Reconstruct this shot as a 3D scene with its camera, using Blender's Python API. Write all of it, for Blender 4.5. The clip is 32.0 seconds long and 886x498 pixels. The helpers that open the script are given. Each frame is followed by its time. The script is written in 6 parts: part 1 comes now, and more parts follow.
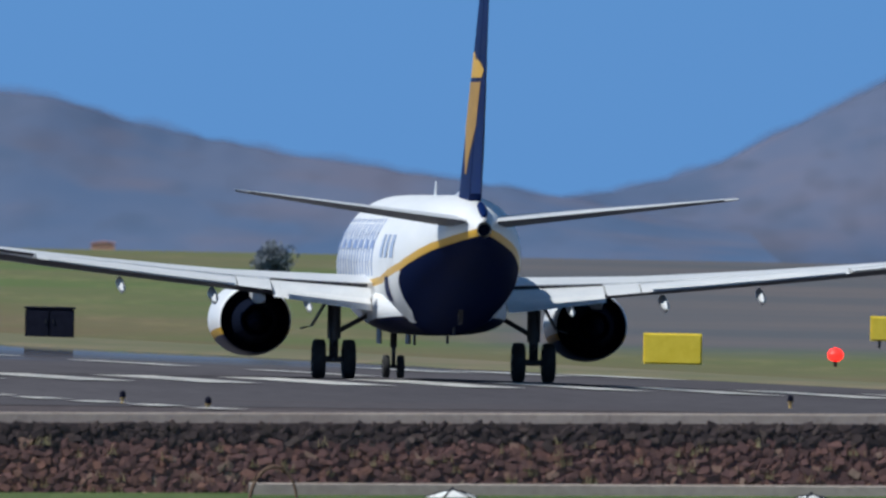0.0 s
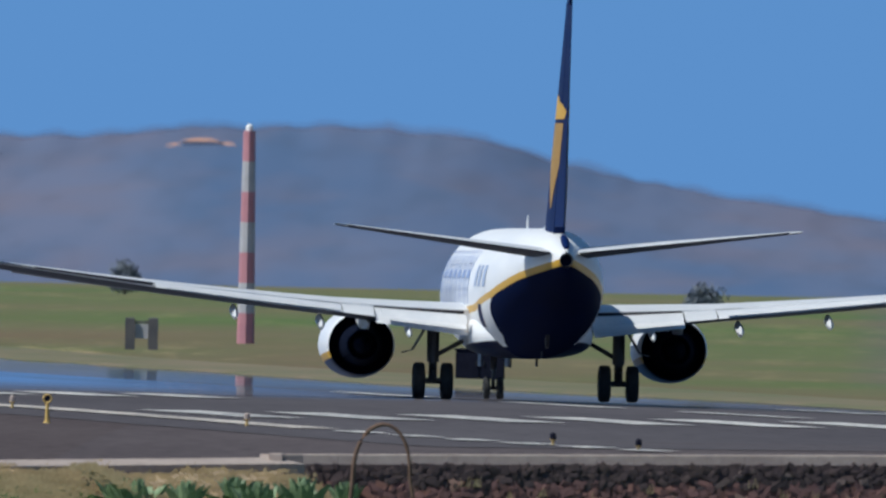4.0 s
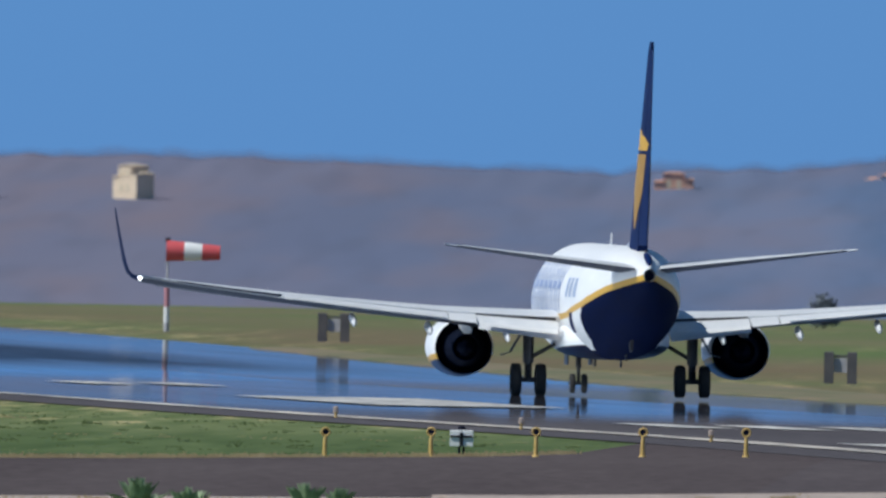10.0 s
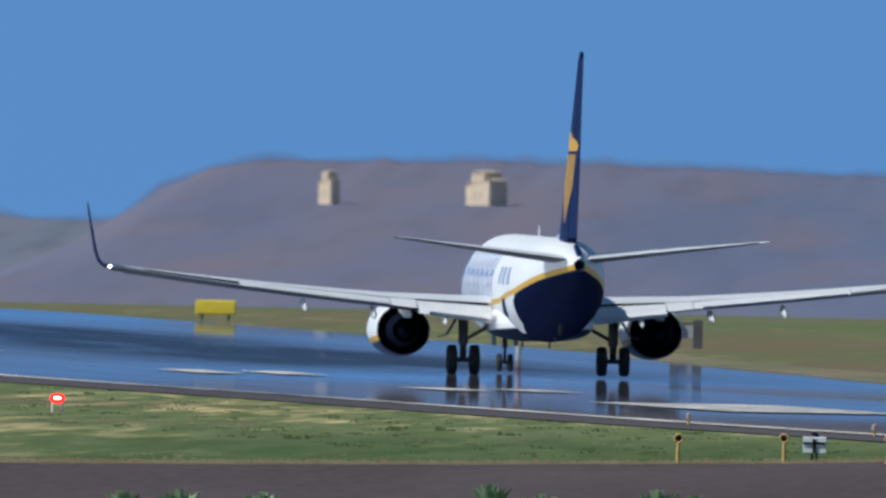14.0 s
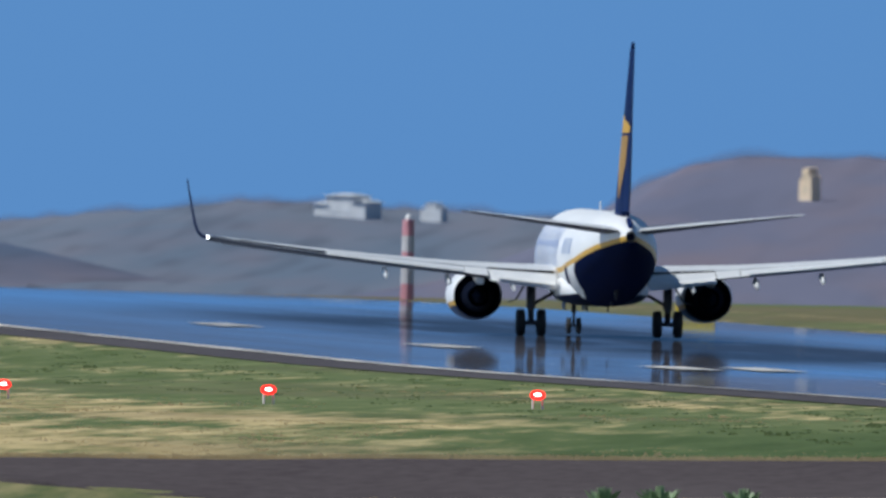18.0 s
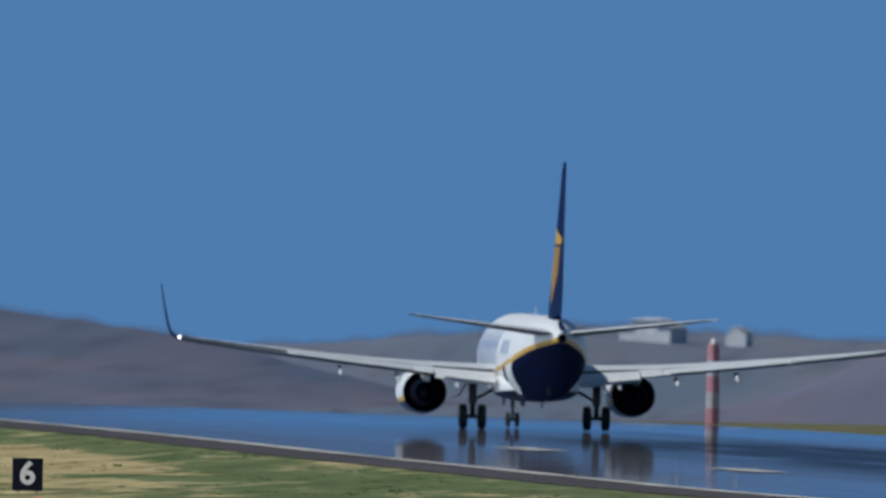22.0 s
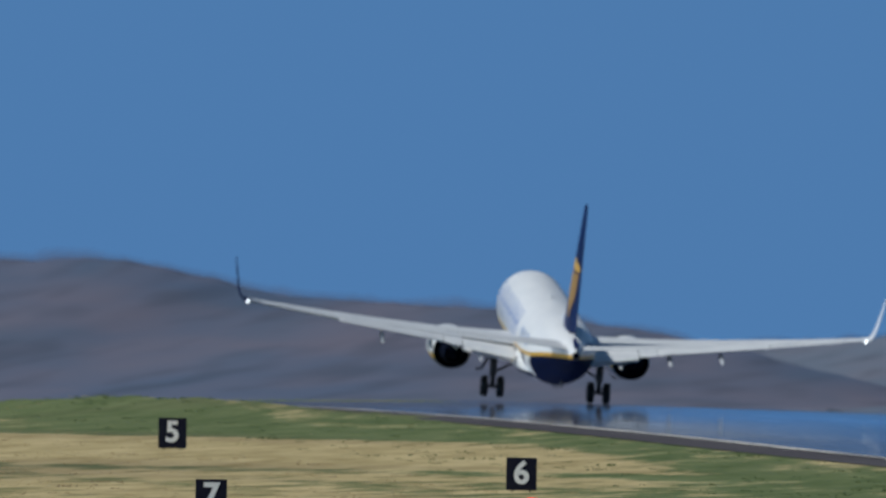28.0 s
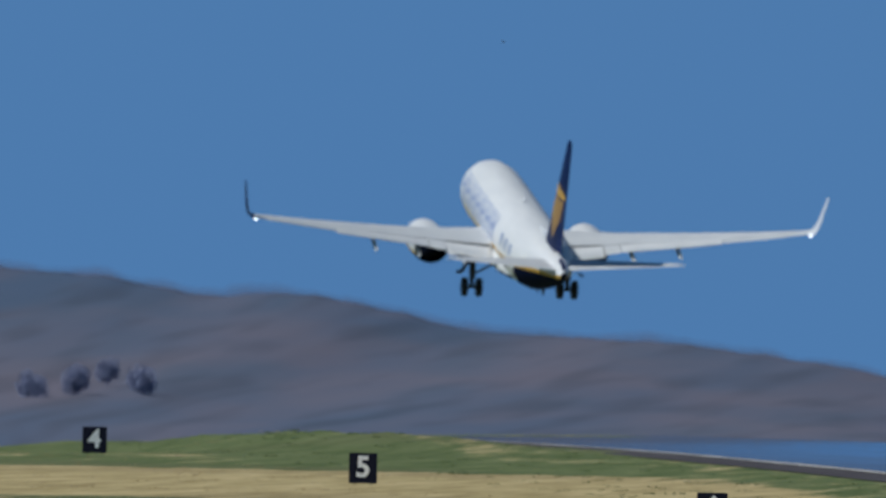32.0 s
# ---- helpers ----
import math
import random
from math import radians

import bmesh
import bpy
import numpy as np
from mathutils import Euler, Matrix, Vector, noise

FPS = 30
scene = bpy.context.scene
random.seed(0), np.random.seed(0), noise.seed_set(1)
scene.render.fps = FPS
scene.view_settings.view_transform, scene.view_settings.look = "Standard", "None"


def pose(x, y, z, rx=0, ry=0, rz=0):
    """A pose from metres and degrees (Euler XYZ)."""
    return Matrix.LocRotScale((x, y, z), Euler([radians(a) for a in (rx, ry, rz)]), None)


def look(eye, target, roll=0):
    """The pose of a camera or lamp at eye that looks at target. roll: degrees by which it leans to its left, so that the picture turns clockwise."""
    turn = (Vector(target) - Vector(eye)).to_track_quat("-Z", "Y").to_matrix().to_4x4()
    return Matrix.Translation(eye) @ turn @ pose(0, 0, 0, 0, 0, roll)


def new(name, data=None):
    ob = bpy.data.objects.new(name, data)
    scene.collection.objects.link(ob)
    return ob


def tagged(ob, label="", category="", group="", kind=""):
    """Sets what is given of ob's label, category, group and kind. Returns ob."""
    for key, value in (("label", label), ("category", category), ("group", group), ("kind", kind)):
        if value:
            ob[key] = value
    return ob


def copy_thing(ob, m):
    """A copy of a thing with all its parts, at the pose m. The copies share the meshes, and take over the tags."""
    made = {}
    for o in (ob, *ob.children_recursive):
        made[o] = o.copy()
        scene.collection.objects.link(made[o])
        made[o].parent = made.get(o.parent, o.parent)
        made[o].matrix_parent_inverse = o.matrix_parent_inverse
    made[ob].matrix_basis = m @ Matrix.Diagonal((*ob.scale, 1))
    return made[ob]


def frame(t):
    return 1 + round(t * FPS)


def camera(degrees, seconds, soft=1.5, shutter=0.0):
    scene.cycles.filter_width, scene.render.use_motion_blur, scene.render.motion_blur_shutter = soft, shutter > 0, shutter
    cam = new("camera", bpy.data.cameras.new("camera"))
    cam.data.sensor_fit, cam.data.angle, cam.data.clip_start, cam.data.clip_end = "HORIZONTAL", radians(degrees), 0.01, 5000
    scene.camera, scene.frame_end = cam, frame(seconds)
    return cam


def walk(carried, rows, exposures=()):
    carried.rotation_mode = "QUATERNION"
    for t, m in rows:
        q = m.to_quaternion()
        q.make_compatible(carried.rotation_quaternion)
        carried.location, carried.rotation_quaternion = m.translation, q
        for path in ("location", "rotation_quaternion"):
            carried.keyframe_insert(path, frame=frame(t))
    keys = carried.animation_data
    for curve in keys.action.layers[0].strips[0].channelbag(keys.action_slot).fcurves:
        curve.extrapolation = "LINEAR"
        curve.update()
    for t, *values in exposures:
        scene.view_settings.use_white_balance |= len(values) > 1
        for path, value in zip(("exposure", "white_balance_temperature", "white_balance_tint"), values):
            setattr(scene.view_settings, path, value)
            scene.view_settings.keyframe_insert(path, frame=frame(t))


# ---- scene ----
# A twin-engined airliner takes off, followed by a long lens from about 1.4 km behind.
# World: the camera stands at x = y = 0 and looks along +y; the runway runs 6.5 degrees to its left and climbs.

EYE = (0.0, 0.0, 8.5)
cam = camera(1.0, 32.0, soft=2.5)
# a long lens focused on the runway
cam.data.dof.use_dof = True
cam.data.dof.focus_distance = 1550.0
cam.data.dof.aperture_fstop = 8.0


def aim(az, el):
    """Camera pose for a bearing (degrees, right is positive) and an elevation."""
    a, e = radians(az), radians(el)
    way = Vector((math.sin(a) * math.cos(e), math.cos(a) * math.cos(e), math.sin(e)))
    return look(EYE, Vector(EYE) + way * 1000.0, 1.1)


CAMERA_ROWS = [
    # camera rows
    (0, aim(0.000000, -0.000957)),
    (0.5, aim(-0.067600, 0.007507)),
    (1, aim(-0.097041, 0.015682)),
    (1.5, aim(-0.143073, 0.020668)),
    (2, aim(-0.230096, 0.023910)),
    (2.5, aim(-0.317099, 0.026131)),
    (3, aim(-0.387550, 0.033583)),
    (3.5, aim(-0.438411, 0.037519)),
    (5.5, aim(-0.649423, 0.035382)),
    (6, aim(-0.712937, 0.037097)),
    (6.5, aim(-0.784258, 0.036685)),
    (7, aim(-0.844146, 0.052187)),
    (7.5, aim(-0.874853, 0.073098)),
    (8, aim(-0.930474, 0.069096)),
    (8.5, aim(-1.029092, 0.068159)),
    (9, aim(-1.146195, 0.063040)),
    (9.5, aim(-1.231172, 0.059430)),
    (10, aim(-1.276109, 0.060545)),
    (10.5, aim(-1.289794, 0.062197)),
    (11, aim(-1.294649, 0.059169)),
    (11.5, aim(-1.315185, 0.058774)),
    (12, aim(-1.369805, 0.055812)),
    (12.5, aim(-1.460680, 0.057002)),
    (13, aim(-1.553550, 0.059110)),
    (13.5, aim(-1.619079, 0.062701)),
    (15.5, aim(-1.794661, 0.049568)),
    (16, aim(-1.825930, 0.049925)),
    (16.5, aim(-1.920621, 0.047150)),
    (17, aim(-2.062345, 0.048321)),
    (17.5, aim(-2.145357, 0.048705)),
    (18, aim(-2.216641, 0.046379)),
    (18.5, aim(-2.218655, 0.048254)),
    (19, aim(-2.225574, 0.053034)),
    (19.5, aim(-2.236381, 0.057675)),
    (20, aim(-2.249448, 0.126840)),
    (20.5, aim(-2.356874, 0.205804)),
    (21, aim(-2.421093, 0.194363)),
    (21.5, aim(-2.489752, 0.181560)),
    (22, aim(-2.563733, 0.180140)),
    (22.5, aim(-2.597955, 0.181461)),
    (23, aim(-2.640791, 0.172791)),
    (23.5, aim(-2.669990, 0.168338)),
    (24, aim(-2.707108, 0.167626)),
    (24.5, aim(-2.772469, 0.162479)),
    (25, aim(-2.862331, 0.160754)),
    (25.5, aim(-2.940496, 0.161231)),
    (26, aim(-3.009858, 0.161813)),
    (26.5, aim(-3.048008, 0.164972)),
    (28.5, aim(-3.153608, 0.168814)),
    (29, aim(-3.191646, 0.166170)),
    (29.5, aim(-3.212238, 0.168709)),
    (30, aim(-3.215191, 0.169610)),
    (30.5, aim(-3.231885, 0.175159)),
    (31, aim(-3.274000, 0.182134)),
    (31.5, aim(-3.300573, 0.190428)),
    (32, aim(-3.336951, 0.204340)),
    # end camera rows
]
walk(cam, CAMERA_ROWS, exposures=[(0, 0.55, 5800, 4), (9, 0.47, 5800, 4), (19.5, 0.42, 5800, 4), (21, 0.04, 5800, 3), (32, 0.0, 5800, 3)])

# ---- world, sun ----
SUN_ELEV, SUN_AZ = 49.5, -114.0      # degrees; bearing from +y, left is negative
world = bpy.data.worlds.new("sky")
scene.world = world
world.use_nodes = True
wn = world.node_tree.nodes
wl = world.node_tree.links
wn.clear()
w_out = wn.new("ShaderNodeOutputWorld")
w_bg = wn.new("ShaderNodeBackground")
w_sky = wn.new("ShaderNodeTexSky")
w_sky.sky_type = "NISHITA"
w_sky.sun_disc = False
w_sky.sun_elevation = radians(SUN_ELEV)
w_sky.sun_rotation = radians(SUN_AZ)
w_sky.dust_density = 0.0
w_sky.air_density = 1.0
w_sky.ozone_density = 1.5
w_tc = wn.new("ShaderNodeTexCoord")
w_add = wn.new("ShaderNodeVectorMath")
w_add.operation = "ADD"
w_add.inputs[1].default_value = (0.0, 0.0, 1.6)
w_nrm = wn.new("ShaderNodeVectorMath")
w_nrm.operation = "NORMALIZE"
w_bg.inputs["Strength"].default_value = 0.142
wl.new(w_tc.outputs["Generated"], w_add.inputs[0])
wl.new(w_add.outputs[0], w_nrm.inputs[0])
wl.new(w_nrm.outputs[0], w_sky.inputs["Vector"])
w_tint = wn.new("ShaderNodeMix")
w_tint.data_type, w_tint.blend_type = "RGBA", "MULTIPLY"
w_tint.inputs[0].default_value = 1.0
w_tint.inputs[7].default_value = (0.80, 1.0, 1.04, 1.0)
wl.new(w_sky.outputs["Color"], w_tint.inputs[6])
# a clear sky, deeper overhead than at the horizon
w_sep = wn.new("ShaderNodeSeparateXYZ")
w_deep = wn.new("ShaderNodeMapRange")
w_deep.inputs["To Min"].default_value = 1.0
w_deep.inputs["To Max"].default_value = 0.26
w_deep.inputs["From Max"].default_value = 0.5
w_dim = wn.new("ShaderNodeVectorMath")
w_dim.operation = "SCALE"
wl.new(w_tc.outputs["Generated"], w_sep.inputs[0])
wl.new(w_sep.outputs["Z"], w_deep.inputs["Value"])
wl.new(w_tint.outputs[2], w_dim.inputs[0])
wl.new(w_deep.outputs[0], w_dim.inputs["Scale"])
wl.new(w_dim.outputs[0], w_bg.inputs["Color"])
wl.new(w_bg.outputs[0], w_out.inputs["Surface"])

sun_data = bpy.data.lights.new("sun", "SUN")
sun_data.energy = 3.0
sun_data.angle = radians(0.53)
sun_data.color = (1.0, 0.92, 0.83)
sun = new("sun", sun_data)
sa, se = radians(SUN_AZ), radians(SUN_ELEV)
sun_from = Vector((math.sin(sa) * math.cos(se), math.cos(sa) * math.cos(se), math.sin(se)))
sun.matrix_world = look(sun_from * 100.0, (0, 0, 0))


# ---- materials ----
def nodes_of(name):
    m = bpy.data.materials.new(name)
    m.use_nodes = True
    return m, m.node_tree.nodes, m.node_tree.links, m.node_tree.nodes["Principled BSDF"]


def noise_node(n, l, coords, scale, stretch=(1, 1, 1), detail=4.0, rough=0.55):
    mp = n.new("ShaderNodeMapping")
    mp.inputs["Scale"].default_value = stretch
    l.new(coords, mp.inputs["Vector"])
    t = n.new("ShaderNodeTexNoise")
    t.inputs["Scale"].default_value = scale
    t.inputs["Detail"].default_value = detail
    t.inputs["Roughness"].default_value = rough
    l.new(mp.outputs[0], t.inputs["Vector"])
    return t.outputs["Fac"]


def ramp(n, l, fac, stops):
    r = n.new("ShaderNodeValToRGB")
    els = r.color_ramp.elements
    while len(els) < len(stops):
        els.new(0.5)
    for e, (p, c) in zip(els, stops):
        e.position, e.color = p, (*c, 1.0)
    l.new(fac, r.inputs["Fac"])
    return r.outputs["Color"]


def mixed(n, l, fac, a, b, blend="MIX"):
    x = n.new("ShaderNodeMix")
    x.data_type, x.blend_type = "RGBA", blend
    for i, v in ((0, fac), (6, a), (7, b)):
        if hasattr(v, "is_linked"):
            l.new(v, x.inputs[i])
        elif i == 0:
            x.inputs[i].default_value = v
        else:
            x.inputs[i].default_value = (*v, 1.0)
    return x.outputs[2]


def maths(n, l, op, a, b=0.0, c=0.0, clamp=False):
    x = n.new("ShaderNodeMath")
    x.operation, x.use_clamp = op, clamp
    for i, v in enumerate((a, b, c)):
        if hasattr(v, "is_linked"):
            l.new(v, x.inputs[i])
        else:
            x.inputs[i].default_value = v
    return x.outputs[0]


def bumped(n, l, bsdf, height, strength, distance):
    b = n.new("ShaderNodeBump")
    b.inputs["Strength"].default_value = strength
    b.inputs["Distance"].default_value = distance
    l.new(height, b.inputs["Height"])
    l.new(b.outputs[0], bsdf.inputs["Normal"])


def surface(name, c1, c2, scale=3.0, rough=0.6, metal=0.0, bump=0.0, fine=12.0, coat=0.0, stretch=(1, 1, 1)):
    """A surface with grain at two scales between two colours."""
    m, n, l, p = nodes_of(name)
    tc = n.new("ShaderNodeTexCoord").outputs["Object"]
    big = noise_node(n, l, tc, scale, stretch)
    small = noise_node(n, l, tc, scale * fine, stretch, 3.0)
    fac = maths(n, l, "MULTIPLY_ADD", small, 0.45, maths(n, l, "MULTIPLY", big, 0.55))
    l.new(ramp(n, l, fac, [(0.36, c1), (0.64, c2)]), p.inputs["Base Color"])
    l.new(maths(n, l, "MULTIPLY_ADD", small, 0.2, rough - 0.1, clamp=True), p.inputs["Roughness"])
    p.inputs["Metallic"].default_value = metal
    p.inputs["Coat Weight"].default_value = coat
    if bump:
        bumped(n, l, p, small, 0.6, bump)
    return m


def glow(name, colour, strength):
    m, n, l, p = nodes_of(name)
    p.inputs["Base Color"].default_value = (*colour, 1.0)
    p.inputs["Emission Color"].default_value = (*colour, 1.0)
    p.inputs["Emission Strength"].default_value = strength
    return m


M_WHITE = surface("white_paint", (0.75, 0.755, 0.765), (0.83, 0.83, 0.83), 0.6, 0.35, coat=0.4)
# grey paint darkened to hold the shade below wings and tailplane
M_UNDERSHADE = surface("wing_underside_shade", (0.035, 0.042, 0.07), (0.06, 0.068, 0.095), 0.8, 0.55)
M_GREYW = surface("light_grey_paint", (0.6, 0.615, 0.64), (0.72, 0.725, 0.73), 0.8, 0.45)
M_NAVY = surface("navy_paint", (0.002, 0.010, 0.06), (0.004, 0.016, 0.088), 0.7, 0.5, coat=0.0)
M_NAVY.node_tree.nodes["Principled BSDF"].inputs["Specular IOR Level"].default_value = 0.08
M_GOLD = surface("gold_paint", (0.52, 0.29, 0.02), (0.64, 0.37, 0.035), 1.5, 0.45)
M_GOLDDARK = surface("dull_gold_paint", (0.3, 0.165, 0.03), (0.42, 0.24, 0.045), 2.5, 0.5)
M_BLUE = surface("blue_paint", (0.24, 0.31, 0.52), (0.32, 0.39, 0.6), 1.5, 0.4)
M_BLUEPALE = surface("pale_blue_paint", (0.33, 0.4, 0.57), (0.46, 0.52, 0.66), 1.5, 0.4)
M_METAL = surface("bare_metal", (0.36, 0.36, 0.37), (0.52, 0.52, 0.53), 2.0, 0.4, metal=0.8)
M_DARKMETAL = surface("dark_metal", (0.02, 0.02, 0.025), (0.05, 0.05, 0.055), 3.0, 0.5, metal=0.6)
M_SOOT = surface("sooty_metal", (0.003, 0.005, 0.014), (0.005, 0.008, 0.02), 3.0, 0.9)
M_SOOT.node_tree.nodes["Principled BSDF"].inputs["Specular IOR Level"].default_value = 0.05
M_TYRE = surface("tyre_rubber", (0.012, 0.012, 0.013), (0.03, 0.03, 0.03), 6.0, 0.85, bump=0.01)
M_STRUT = surface("gear_leg_paint", (0.025, 0.026, 0.03), (0.06, 0.06, 0.065), 4.0, 0.5)
M_STROBE = glow("white_lamp", (1.0, 0.98, 0.95), 2.5)
M_REDLAMP = glow("red_lamp", (1.0, 0.015, 0.01), 1.7)
M_REDCORE = glow("red_lamp_core", (1.0, 0.74, 0.68), 4.5)
M_CONCRETE = surface("concrete", (0.33, 0.265, 0.23), (0.47, 0.39, 0.335), 0.5, 0.85, bump=0.02, fine=9)
M_EDGE = surface("worn_edge_paint", (0.2, 0.18, 0.165), (0.74, 0.66, 0.57), 0.7, 0.8, fine=6, stretch=(1, 0.12, 1))
M_EDGEWORN = surface("worn_off_edge_paint", (0.13, 0.125, 0.13), (0.72, 0.66, 0.58), 0.05, 0.85, fine=5, stretch=(1, 0.25, 1))
M_MARK = surface("runway_marking", (0.27, 0.26, 0.25), (0.72, 0.69, 0.64), 0.5, 0.7, fine=8, stretch=(1, 0.1, 1))
M_YELLOW = surface("yellow_paint", (0.76, 0.56, 0.025), (0.87, 0.67, 0.06), 3.0, 0.55)
M_POST = surface("post_paint", (0.52, 0.34, 0.09), (0.66, 0.45, 0.15), 5.0, 0.6)
M_BLACK = surface("black_paint", (0.006, 0.007, 0.017), (0.013, 0.014, 0.028), 4.0, 0.7)
M_BLACK.node_tree.nodes["Principled BSDF"].inputs["Specular IOR Level"].default_value = 0.1
M_SIGNW = surface("sign_white", (0.74, 0.74, 0.72), (0.86, 0.86, 0.84), 4.0, 0.6)
M_RED = surface("red_paint", (0.55, 0.07, 0.08), (0.64, 0.11, 0.115), 2.0, 0.6)
# red of the far bands, with distance haze blended into the colour
M_MASTRED = surface("hazed_red_band", (0.42, 0.19, 0.22), (0.5, 0.23, 0.26), 2.0, 0.7)
M_CLOTHW = surface("white_cloth", (0.7, 0.7, 0.68), (0.85, 0.84, 0.82), 2.0, 0.8)
# white of far bands and panels, dulled in colour for the haze
M_BANDW = surface("hazed_white_band", (0.37, 0.36, 0.38), (0.49, 0.475, 0.49), 2.0, 0.8)
M_CREAM = surface("cream_wall", (0.68, 0.53, 0.36), (0.78, 0.63, 0.46), 0.8, 0.8)
M_TILE = surface("clay_roof", (0.52, 0.28, 0.19), (0.62, 0.36, 0.26), 1.0, 0.8)
M_ROOFRED = surface("red_roof", (0.36, 0.17, 0.15), (0.45, 0.22, 0.19), 1.0, 0.8)
M_WALLW = surface("white_wall", (0.52, 0.53, 0.55), (0.64, 0.65, 0.67), 0.6, 0.8)
# dark far boxes, lifted to grey-brown to include the haze
M_DULL = surface("hazed_grey_brown", (0.07, 0.068, 0.075), (0.12, 0.11, 0.11), 2.0, 0.8)
M_BANK = surface("dry_earth", (0.17, 0.12, 0.07), (0.51, 0.385, 0.24), 1.6, 0.95, bump=0.05)
M_STALK = surface("dry_stalk", (0.10, 0.055, 0.035), (0.2, 0.12, 0.08), 6.0, 0.8)
M_AGAVE = surface("agave_leaf", (0.07, 0.125, 0.05), (0.31, 0.4, 0.22), 3.5, 0.5)
# far scrub, paled and blued in its colour for the haze
M_SCRUB = surface("hazed_scrub", (0.15, 0.17, 0.2), (0.19, 0.21, 0.24), 2.0, 0.9)
M_HILLSCRUB = surface("hazed_hill_scrub", (0.22, 0.25, 0.38), (0.28, 0.3, 0.43), 2.0, 0.9)
M_SHUTTER = surface("shuttered_window", (0.53, 0.44, 0.3), (0.63, 0.54, 0.38), 3.0, 0.6)
M_BIRD = surface("dark_feathers", (0.015, 0.014, 0.014), (0.05, 0.045, 0.04), 20.0, 0.8)


def stone_material(name, tones):
    m, n, l, p = nodes_of(name)
    tc = n.new("ShaderNodeTexCoord").outputs["Object"]
    info = n.new("ShaderNodeObjectInfo").outputs["Random"]
    isl = n.new("ShaderNodeNewGeometry").outputs["Random Per Island"]
    pick = maths(n, l, "FRACT", maths(n, l, "ADD", info, isl))
    base = ramp(n, l, pick, list(zip((0.0, 0.4, 0.72, 0.92, 1.0), tones)))
    small = noise_node(n, l, tc, 9.0, detail=5.0)
    l.new(mixed(n, l, maths(n, l, "MULTIPLY", small, 0.55), base, (0.06, 0.042, 0.038)), p.inputs["Base Color"])
    p.inputs["Roughness"].default_value = 0.95
    bumped(n, l, p, small, 0.5, 0.03)
    return m


M_STONE = stone_material("lava_stone", ((0.155, 0.081, 0.08), (0.205, 0.105, 0.1), (0.25, 0.124, 0.11), (0.325, 0.158, 0.12), (0.46, 0.305, 0.235)))
# darker stone colours that hold the shade below the kerb
M_STONESHADE = stone_material("shaded_lava_stone", ((0.044, 0.031, 0.036), (0.066, 0.046, 0.05), (0.085, 0.059, 0.061), (0.11, 0.075, 0.07), (0.185, 0.138, 0.126)))


